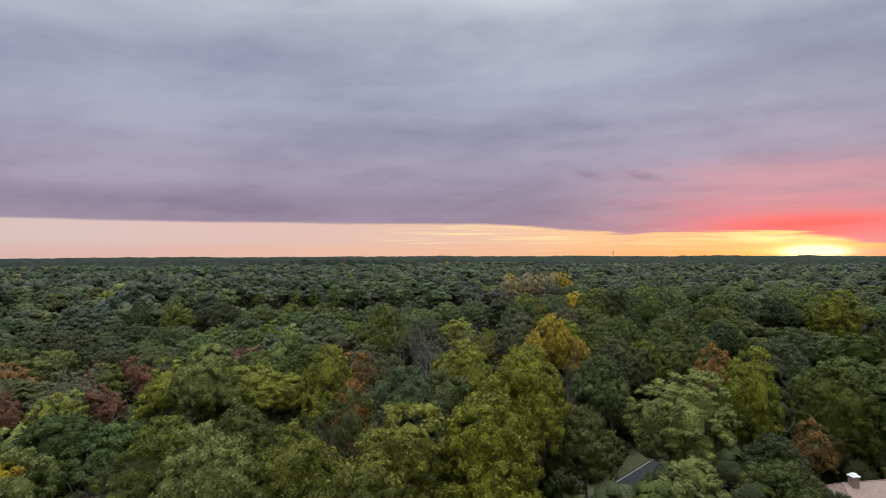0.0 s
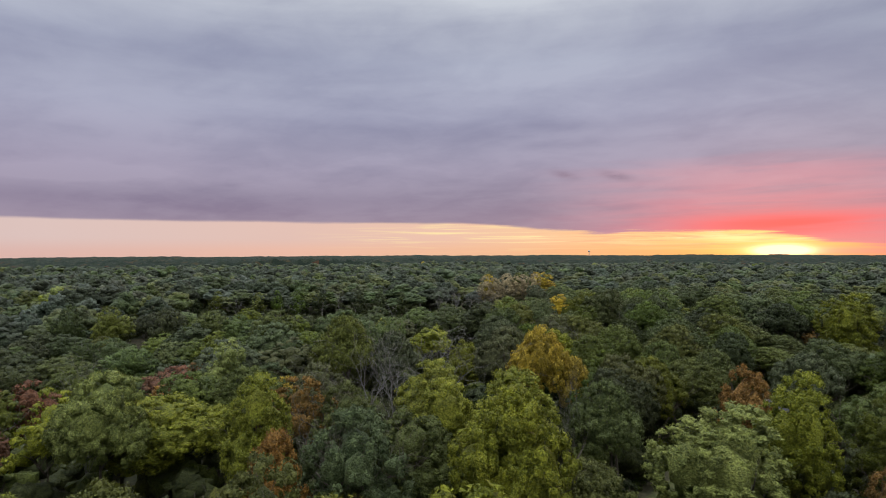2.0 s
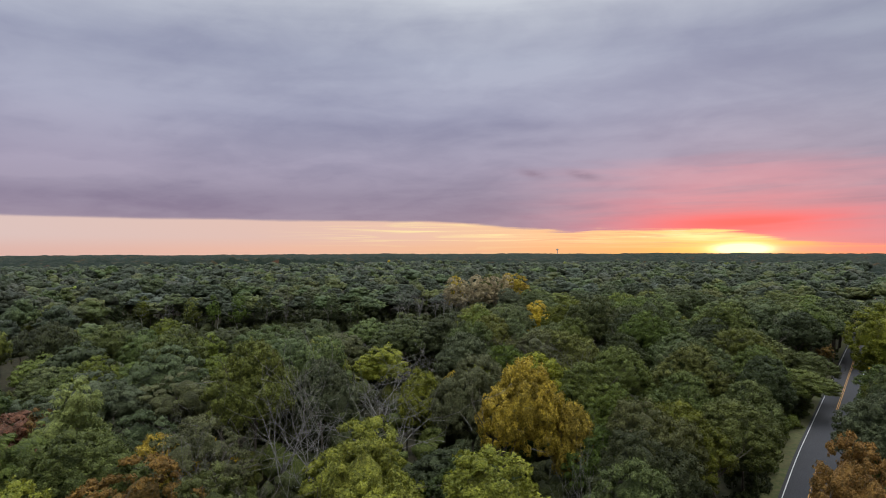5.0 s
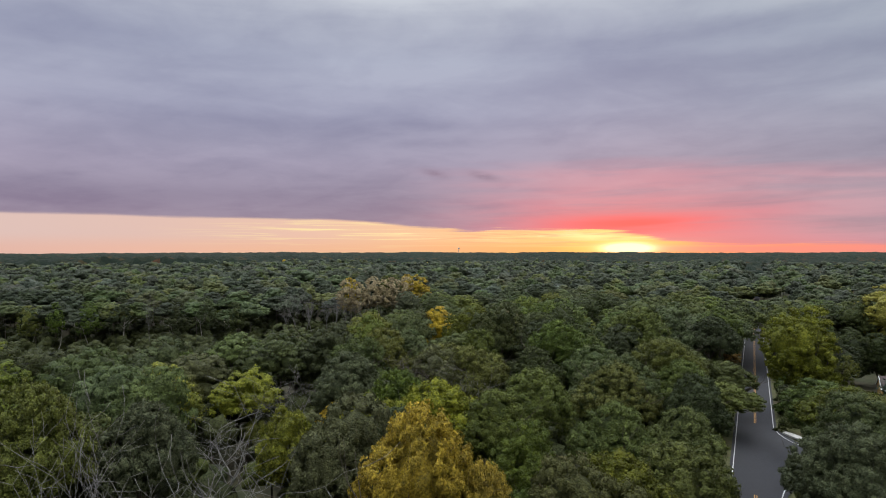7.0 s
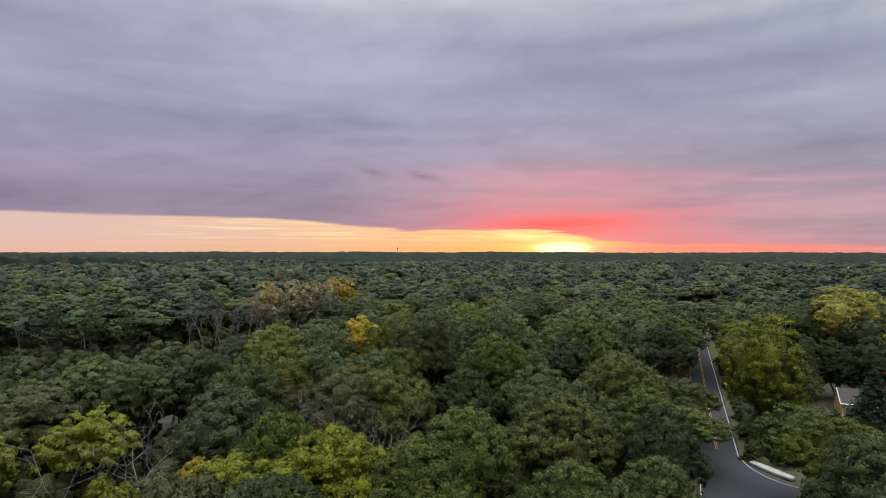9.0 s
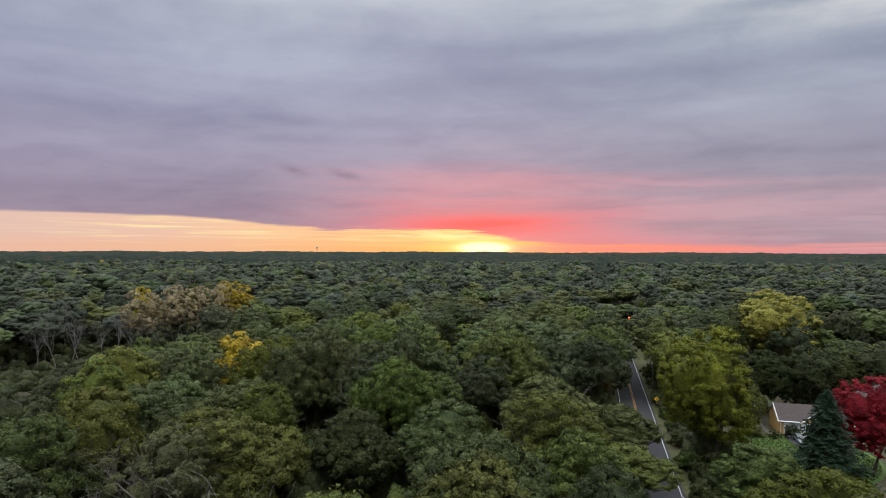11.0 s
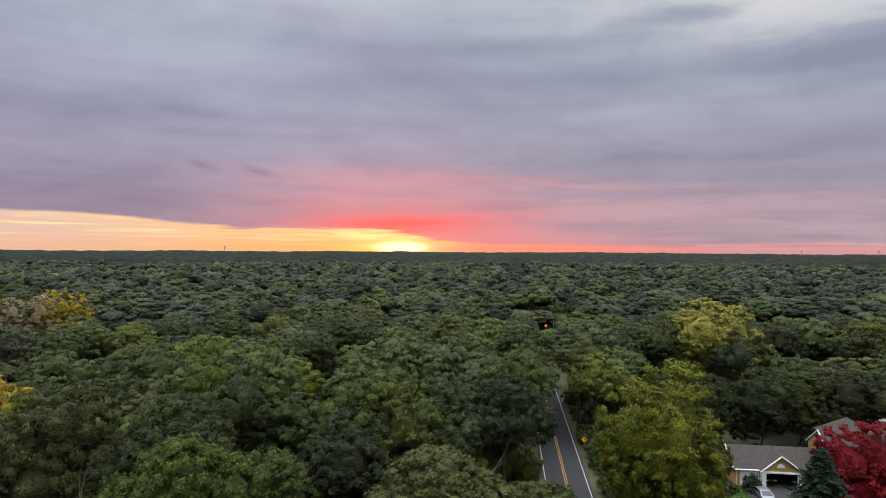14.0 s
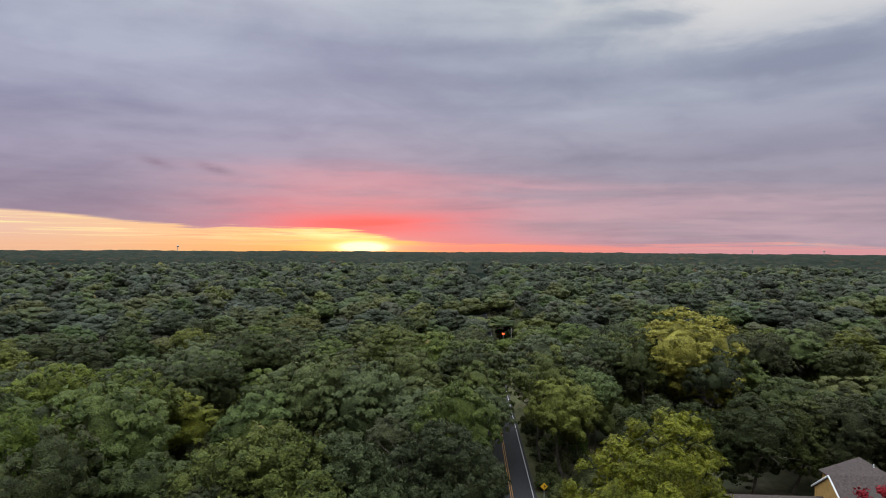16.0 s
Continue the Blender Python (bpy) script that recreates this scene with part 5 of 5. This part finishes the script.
def window(parent, lo, hi, axis):
    """A white-framed pane in a wall whose normal lies along axis (0: x, 1: y), standing 4 cm proud towards minus."""
    w = part("window", boxes((lo, hi)), WHITE, parent, "white window frame")
    a, b = list(lo), list(hi)
    for k in range(3):
        if k == axis:
            b[k] = a[k] + 0.02
            a[k] -= 0.012
        else:
            a[k] += 0.09
            b[k] -= 0.09
    part("pane", boxes((a, b)), WINDOW, w, "dark reflecting glass")
    return w


def garage_house():
    h = thing("house", pose(139.0, 169.2, -0.85, rz=-43.5), "ochre-sided house with white trim and brown shingle roofs", "house")
    # garage wing
    wall(h, [(0, 0, 0), (0, 6.6, 0), (0, 6.6, 2.9), (0, 3.3, 5.1), (0, 0, 2.9)], 0.18, SIDING)
    wall(h, [(0.2, 6.42, 0), (12.5, 6.42, 0), (12.5, 6.42, 2.9), (0.2, 6.42, 2.9)], 0.16, SIDING)
    part("wall", boxes(((0.2, 0, 0), (0.75, 0.16, 2.9)), ((0.75, 0, 2.25), (3.15, 0.16, 2.9)), ((3.15, 0, 0), (3.5, 0.16, 2.9)), ((9.0, 0, 0), (12.5, 0.16, 2.9))), SIDING, h)
    part("wall", boxes(((3.5, -0.6, 0), (4.05, -0.44, 2.6)), ((8.45, -0.6, 0), (9.0, -0.44, 2.6)), ((4.05, -0.6, 2.35), (8.45, -0.44, 2.6)), ((3.5, -0.44, 0), (3.66, 0.0, 2.6)), ((8.84, -0.44, 0), (9.0, 0.0, 2.6))), WHITE, h, "white-painted garage front")
    wall(h, [(3.4, -0.44, 2.6), (9.1, -0.44, 2.6), (9.1, -0.44, 2.75), (6.1, -0.44, 4.9), (3.4, -0.44, 2.75)], 0.16, SIDING, "gable")
    part("floor_slab", boxes(((0.2, 0.16, -0.1), (12.4, 6.4, 0.03))), CONCRETE, h)
    part("partition", boxes(((9.2, 0.2, 0.03), (9.3, 6.2, 2.8)), ((0.3, 6.1, 0.03), (9.2, 6.2, 2.8)), ((3.4, 0.2, 0.03), (3.5, 6.1, 2.8))), INSIDE_SHADE, h, "garage inner walls, near-black for the shade in there")
    d = part("garage_door", boxes(((0.78, 0.05, 0.02), (3.12, 0.11, 2.23))), WHITE, h, "closed white panelled garage door")
    for z in (0.10, 0.64, 1.18, 1.72):
        for x in (0.86, 1.44, 2.02, 2.60):
            part("panel", boxes(((x, 0.025, z), (x + 0.46, 0.05, z + 0.42)), bevel=0.01), WHITE, d)
    part("door_trim", boxes(((0.60, -0.05, 0), (0.76, 0, 2.4)), ((3.14, -0.05, 0), (3.30, 0, 2.4)), ((0.60, -0.05, 2.26), (3.30, 0, 2.42))), WHITE, h)
    part("door_trim", boxes(((3.90, -0.66, 0), (4.05, -0.6, 2.5)), ((8.45, -0.66, 0), (8.60, -0.6, 2.5)), ((3.90, -0.66, 2.35), (8.60, -0.6, 2.52))), WHITE, h)
    bm = bmesh.new()
    fan = [(6.1 + 0.55 * math.cos(t), -0.64, 3.2 + 0.6 * math.sin(t)) for t in np.linspace(0, math.pi, 9)]
    slab(bm, fan, 0.06)
    bmesh.ops.recalc_face_normals(bm, faces=bm.faces)
    part("gable_vent", bm, WHITE, h, "white half-round gable vent")
    roof_plates(h, SHINGLE, [[(-0.35, -0.35, 2.72), (12.6, -0.35, 2.72), (12.6, 3.3, 5.22), (-0.35, 3.3, 5.22)],
                             [(12.6, 6.95, 2.72), (-0.35, 6.95, 2.72), (-0.35, 3.3, 5.22), (12.6, 3.3, 5.22)],
                             [(3.15, -0.85, 2.62), (6.1, -0.85, 5.02), (6.1, 2.95, 5.02), (3.15, -0.1, 2.95)],
                             [(6.1, -0.85, 5.02), (9.35, -0.85, 2.62), (9.35, -0.1, 2.95), (6.1, 2.95, 5.02)]])
    # white rakes and fascia
    for p, q in (((3.15, -0.88, 2.56), (6.1, -0.88, 4.96)), ((9.35, -0.88, 2.56), (6.1, -0.88, 4.96)), ((-0.38, -0.35, 2.64), (-0.38, 3.3, 5.14)), ((-0.38, 6.95, 2.64), (-0.38, 3.3, 5.14)),
                 ((-0.35, -0.38, 2.64), (3.2, -0.38, 2.64)), ((9.3, -0.38, 2.64), (12.4, -0.38, 2.64))):
        bm = bmesh.new()
        rod(bm, p, q, 0.11, sides=4)
        part("fascia", bm, WHITE, h, "white fascia board")
    for x in (0.02, 3.42):
        part("downpipe", boxes(((x, -0.08, 0), (x + 0.09, -0.01, 2.6))), WHITE, h)
    window(h, (-0.06, 1.3, 0.9), (0.0, 2.2, 2.2), 0)
    window(h, (-0.06, 4.2, 0.9), (0.0, 5.1, 2.2), 0)
    # two-storey main block with its gable end, and the taller hipped roof behind it
    wall(h, [(12.7, -2.2, 0), (12.7, 5.1, 0), (12.7, 5.1, 5.75), (12.7, 1.95, 8.15), (12.7, -2.2, 4.6)], 0.18, SIDING)
    wall(h, [(12.9, -2.2, 0), (26, -2.2, 0), (26, -2.2, 4.6), (12.9, -2.2, 4.6)], 0.16, SIDING)
    wall(h, [(12.9, 5.1, 0), (26, 5.1, 0), (26, 5.1, 5.75), (12.9, 5.1, 5.75)], 0.16, SIDING)
    wall(h, [(26, -2.2, 0), (26, 5.1, 0), (26, 5.1, 5.75), (26, 1.95, 8.15), (26, -2.2, 4.6)], 0.16, SIDING)
    roof_plates(h, SHINGLE, [[(12.4, -2.6, 4.45), (26.4, -2.6, 4.45), (26.4, 1.95, 8.38), (12.4, 1.95, 8.38)], [(26.4, 5.5, 5.72), (12.4, 5.5, 5.72), (12.4, 1.95, 8.38), (26.4, 1.95, 8.38)],
                             [(14.4, 1.7, 7.0), (22.2, 1.7, 7.0), (18.3, 5.6, 9.45)], [(22.2, 1.7, 7.0), (22.2, 7.6, 7.0), (18.3, 5.6, 9.45)],
                             [(22.2, 7.6, 7.0), (14.4, 7.6, 7.0), (18.3, 5.6, 9.45)], [(14.4, 7.6, 7.0), (14.4, 1.7, 7.0), (18.3, 5.6, 9.45)]])
    part("wall", boxes(((14.7, 5.3, 0), (21.9, 7.2, 6.95))), SIDING, h)
    for p, q in (((12.36, -2.6, 4.37), (12.36, 1.95, 8.30)), ((12.36, 5.5, 5.64), (12.36, 1.95, 8.30)), ((12.4, -2.64, 4.37), (15.4, -2.64, 4.37))):
        bm = bmesh.new()
        rod(bm, p, q, 0.12, sides=4)
        part("fascia", bm, WHITE, h, "white fascia board")
    part("corner_board", boxes(((12.64, -2.28, 0), (12.84, -2.2, 4.5)), ((12.62, 4.9, 0), (12.70, 5.1, 5.6))), WHITE, h, "white corner board")
    for at in ((19.2, 4.3, 8.5), (20.4, 3.2, 7.8), (20.0, 2.4, 7.3)):
        bm = bmesh.new()
        rod(bm, at, (at[0], at[1], at[2] + 0.5), 0.08)
        part("vent_pipe", bm, WHITE, h)
    c = part("chimney", boxes(((22.4, 3.6, 4.0), (23.5, 4.5, 9.35)), bevel=0.02), BRICKISH, h, "brown brick chimney")
    part("cap", boxes(((22.3, 3.5, 9.35), (23.6, 4.6, 9.5)), ((22.6, 3.8, 9.5), (22.9, 4.3, 9.75)), ((23.0, 3.8, 9.5), (23.3, 4.3, 9.75)), bevel=0.01), CONCRETE, c, "pale chimney cap")
    window(h, (13.6, -2.26, 1.0), (14.8, -2.2, 2.4), 1)
    # drive and lawn
    bm = bmesh.new()
    m = pose(139.0, 169.2, 0, rz=-43.5)
    pts = [(0.4, -0.2), (9.4, -0.75), (9.6, -6.0), (8.0, -12.0), (4.8, -14.5), (2.6, -9.0), (0.4, -5.5)]
    slab(bm, [(*(m @ Vector((*p, 0))).xy, -0.80) for p in pts], 0.2)
    bmesh.ops.recalc_face_normals(bm, faces=bm.faces)
    tagged(part("driveway", bm, OLD_ASPHALT), "grey asphalt driveway in front of the garage", "driveway", kind="structure")
    return h


def lawn():
    xs, ys = np.meshgrid(np.linspace(104, 150, 42), np.linspace(142, 178, 34), indexing="ij")
    d = np.hypot((xs - 126.5) / 19.0, (ys - 161) / 14.5)
    zs = ground(xs, ys) + 0.10 - 0.5 * ease((d - 0.85) / 0.15)
    n, k = xs.shape
    i, j = np.meshgrid(np.arange(n - 1), np.arange(k - 1), indexing="ij")
    q = np.stack([i * k + j, (i + 1) * k + j, (i + 1) * k + j + 1, i * k + j + 1], -1).reshape(-1, 4)
    me = mesh_np("lawn", np.stack([xs, ys, zs], -1).reshape(-1, 3), q, [GRASS], smooth=True)
    tagged(new("lawn", me), "bright green mown lawn in front of the yellow house", "lawn", kind="structure")
    # blades
    rng = np.random.default_rng(9)
    m = 30000
    t, r = rng.uniform(0, 6.28, m), np.sqrt(rng.uniform(0, 0.72, m))
    x, y = 126.5 + 19.0 * r * np.cos(t), 161 + 14.5 * r * np.sin(t)
    p = np.stack([x, y, ground(x, y) + 0.13], -1)
    v, f, _ = kites(p, rng.normal(0, 1, (m, 3)) * (1, 1, 0.5), 0.16, rng, quad=False)
    me = mesh_np("lawn_grass", v, f, [LAWN_BLADE])
    tagged(new("lawn_grass", me), "short green lawn grass", "grass", kind="stuff")


LAWN_BLADE = leaf_material("lawn_blades", (0.060, 0.085, 0.014), (0.088, 0.118, 0.022), vary=0.0)


def hip_house(x, y, z, rz, length, width, eave, ridge, roof_mat, wall_mat, label, chimney=None):
    h = thing("house", pose(x, y, z, rz=rz), label, "house")
    w = width / 2
    part("wall", boxes(((0.5, -w + 0.5, 0), (length - 0.5, w - 0.5, eave))), wall_mat, h)
    a, b, top = (w * 0.45, 0, ridge), (length - w * 0.45, 0, ridge), eave - 0.05
    roof_plates(h, roof_mat, [[(0, -w, top), (length, -w, top), b, a], [(length, w, top), (0, w, top), a, b], [(0, w, top), (0, -w, top), a], [(length, -w, top), (length, w, top), b]])
    for p, q in (((0, -w, top - 0.08), (length, -w, top - 0.08)), ((0, -w, top - 0.08), (0, w, top - 0.08)), ((0, w, top - 0.08), (length, w, top - 0.08)), ((length, -w, top - 0.08), (length, w, top - 0.08))):
        bm = bmesh.new()
        rod(bm, p, q, 0.08, sides=6)
        part("gutter", bm, WHITE, h)
    for p in ((0, -w, top), (0, w, top), (length, -w, top), (length, w, top)):
        bm = bmesh.new()
        rod(bm, (p[0], p[1], p[2] + 0.02), a if p[0] == 0 else b, 0.07, sides=6)
        part("hip_cap", bm, roof_mat, h)
    bm = bmesh.new()
    rod(bm, a, b, 0.08, sides=6)
    part("ridge_cap", bm, roof_mat, h)
    for i in range(3):
        window(h, (2.0 + i * 4.0, -w + 0.44, 0.9), (3.3 + i * 4.0, -w + 0.5, 2.1), 1)
    if chimney:
        cx, cy, ct = chimney
        c = part("chimney", boxes(((cx - 0.42, cy - 0.42, eave - 0.5), (cx + 0.42, cy + 0.42, ct - 0.25)), bevel=0.02), PINK_SHINGLE, h, "tan masonry chimney")
        part("cap", boxes(((cx - 0.52, cy - 0.52, ct - 0.25), (cx + 0.52, cy + 0.52, ct - 0.08)), ((cx - 0.3, cy - 0.3, ct - 0.08), (cx + 0.3, cy + 0.3, ct + 0.12)), bevel=0.02), WHITE, c, "white chimney cap")
    return h


def car(m, paint, label):
    c = thing("car", m, label, "car")
    bm = bmesh.new()
    prof = [(-2.2, 0.35), (-2.25, 0.75), (-1.45, 0.98), (-0.75, 1.38), (0.75, 1.42), (1.55, 1.02), (2.2, 0.92), (2.25, 0.40)]
    rings = []
    for x, k in ((-0.88, 0.94), (-0.80, 1.0), (0.80, 1.0), (0.88, 0.94)):
        rings.append([bm.verts.new((x * (0.86 if z > 1.2 else 1.0), y * k, z)) for y, z in prof])
    for r0, r1 in zip(rings, rings[1:]):
        for i in range(len(prof)):
            j = (i + 1) % len(prof)
            bm.faces.new((r0[i], r0[j], r1[j], r1[i]))
    bm.faces.new(rings[0]), bm.faces.new(rings[-1][::-1])
    bmesh.ops.recalc_face_normals(bm, faces=bm.faces)
    bmesh.ops.bevel(bm, geom=bm.edges[:], offset=0.04, segments=2, affect="EDGES")
    part("body", bm, paint, c, smooth=True)
    bm = bmesh.new()
    slab(bm, [(-0.68, -1.42, 1.03), (0.68, -1.42, 1.03), (0.62, -0.80, 1.385), (-0.62, -0.80, 1.385)], -0.02)
    part("windscreen", bm, WINDOW, c, "dark windscreen glass")
    for sx in (-1, 1):
        bm = bmesh.new()
        slab(bm, [(sx * 0.885, -1.2, 1.02), (sx * 0.885, 1.3, 1.04), (sx * 0.775, 0.7, 1.36), (sx * 0.775, -0.7, 1.34)], 0.03 * sx)
        part("side_window", bm, WINDOW, c, "dark window glass")
        part("headlight", boxes(((sx * 0.62 - 0.17, -2.27, 0.62), (sx * 0.62 + 0.17, -2.1, 0.76)), bevel=0.02), WHITE, c, "clear headlight")
        for y in (-1.4, 1.4):
            bm = bmesh.new()
            rod(bm, (sx * 0.70, y, 0.32), (sx * 0.90, y, 0.32), 0.32, sides=18)
            t = part("wheel", bm, BLACK, c, "black tyre")
            bm = bmesh.new()
            rod(bm, (sx * 0.895, y, 0.32), (sx * 0.915, y, 0.32), 0.2, sides=14)
            part("rim", bm, STEEL, t, "grey wheel rim")
    return c


garage_house()
lawn()
house_pose = pose(139.0, 169.2, 0, rz=-43.5)
car(pose(*(house_pose @ Vector((2.2, -4.2, -0.79))), rz=-43.5), CAR_PAINT, "silver saloon car parked on the driveway")
car(pose(*(house_pose @ Vector((5.4, 3.2, -0.81))), rz=-43.5), glossy("dark_car_paint", (0.03, 0.03, 0.035), 0.3, 0.3, 0.6), "dark car parked inside the open garage")
hip_house(46.6, 70.6, -3.3, 8.0, 15.0, 8.6, 5.3, 7.6, PINK_SHINGLE, SIDING, "low house with a faded brown shingle hip roof", chimney=(3.0, -0.4, 8.7))
hip_house(221, 203, 0.0, -35.0, 14.0, 9.0, 2.8, 4.6, SHINGLE, BRICKISH, "low house with a dark brown roof among trees")


def road_sign():
    x, y = from_road(229.0, -34.6)
    t = thing("road_sign", pose(x, y, -0.1, rz=-43), "yellow diamond warning sign on a steel post", "road sign")
    part("post", boxes(((-0.03, 0.0, 0), (0.03, 0.05, 2.4))), STEEL, t)
    bm = bmesh.new()
    slab(bm, [(0, -0.02, 1.42), (0.52, -0.02, 1.94), (0, -0.02, 2.46), (-0.52, -0.02, 1.94)], 0.015)
    bmesh.ops.recalc_face_normals(bm, faces=bm.faces)
    p = part("sign_plate", bm, SIGN_YELLOW, t, "yellow diamond plate")
    part("marking", boxes(((-0.05, -0.045, 1.66), (0.05, -0.038, 2.14)), ((0.05, -0.045, 1.94), (0.24, -0.038, 2.03))), BLACK, p, "black side-road marking")


def pole(x, y, top, label, arm=True):
    t = thing("utility_pole", pose(x, y, float(ground(x, y)) - 0.1, rz=-43), label, "utility pole", "poles along the road")
    bm = bmesh.new()
    rod(bm, (0, 0, 0), (0, 0, top), 0.15, 0.10, 10)
    part("pole", bm, PALE_BARK, t)
    if arm:
        part("crossarm", boxes(((-1.1, -0.14, top - 0.9), (1.1, -0.05, top - 0.78))), BARK, t)
        for x0 in (-0.95, 0.0, 0.95):
            bm = bmesh.new()
            rod(bm, (x0, -0.1, top - 0.78), (x0, -0.1, top - 0.58), 0.05, 0.03)
            part("insulator", bm, STEEL, t)
    return t


def signal_lamp(x, y):
    t = thing("signal_lamp", pose(x, y, float(ground(x, y)) - 0.1, rz=-43), "lit red signal lamp on a post by the road", "signal lamp")
    bm = bmesh.new()
    rod(bm, (0, 0, 0), (0, 0, 5.8), 0.09, 0.07)
    part("post", bm, STEEL, t)
    part("housing", boxes(((-0.45, -0.1, 5.8), (0.45, 0.16, 6.5)), bevel=0.03), BLACK, t)
    for x0 in (-0.22, 0.22):
        bm = bmesh.new()
        bmesh.ops.create_uvsphere(bm, u_segments=12, v_segments=8, radius=0.24, matrix=Matrix.Translation((x0, -0.12, 6.15)))
        part("lamp", bm, RED_LAMP, t, "glowing orange-red lamp")


def water_tower(x, y, top, r):
    t = thing("water_tower", pose(x, y, float(ground(x, y))), "pale water tower on the horizon", "water tower", "towers on the horizon")
    bm = bmesh.new()
    rod(bm, (0, 0, 0), (0, 0, top - r), r * 0.36, r * 0.26, 14)
    part("stem", bm, STEEL, t)
    bm = bmesh.new()
    bmesh.ops.create_uvsphere(bm, u_segments=18, v_segments=12, radius=r, matrix=Matrix.Translation((0, 0, top - r)) @ Matrix.Diagonal((1, 1, 0.8, 1)))
    part("tank", bm, STEEL, t, smooth=True)


road_sign()
pole(164.7, 220.5, 10.5, "weathered grey wooden utility pole beside the road")
pole(*from_road(330.0, ROAD_C + 7.0), 10.5, "weathered grey wooden utility pole beside the road")
signal_lamp(212.0, 276.5)
cabinet = thing("utility_cabinet", pose(83.6, 135.3, float(ground(83.6, 135.3)), rz=-43), "pale grey steel utility cabinet by the junction", "cabinet")
part("body", boxes(((-0.45, -0.3, 0), (0.45, 0.3, 1.25)), bevel=0.03), WHITE, cabinet)
part("door", boxes(((-0.4, -0.32, 0.08), (0.4, -0.3, 1.15))), STEEL, cabinet)
part("plinth", boxes(((-0.55, -0.4, -0.2), (0.55, 0.4, 0.05))), CONCRETE, cabinet)
water_tower(30 + 3400 * math.sin(radians(16.2)), 80 + 3400 * math.cos(radians(16.2)), 50, 6)
for az, d in ((68.3, 3000), (73.5, 3000)):
    water_tower(60 + d * math.sin(radians(az)), 130 + d * math.cos(radians(az)), 38, 4)


def garden_fence():
    f = thing("garden_fence", pose(135.1, 168.3, -0.75, rz=50), "weathered pale split-rail garden fence on the lawn", "fence")
    for i in range(4):
        part("post", boxes(((i * 2.0 - 0.06, -0.06, 0), (i * 2.0 + 0.06, 0.06, 1.0)), bevel=0.01), PALE_BARK, f)
    for i in range(3):
        for z in (0.4, 0.8):
            bm = bmesh.new()
            rod(bm, (i * 2.0, 0, z), (i * 2.0 + 2.0, 0.02, z + 0.02), 0.05, sides=6)
            part("rail", bm, PALE_BARK, f)


garden_fence()
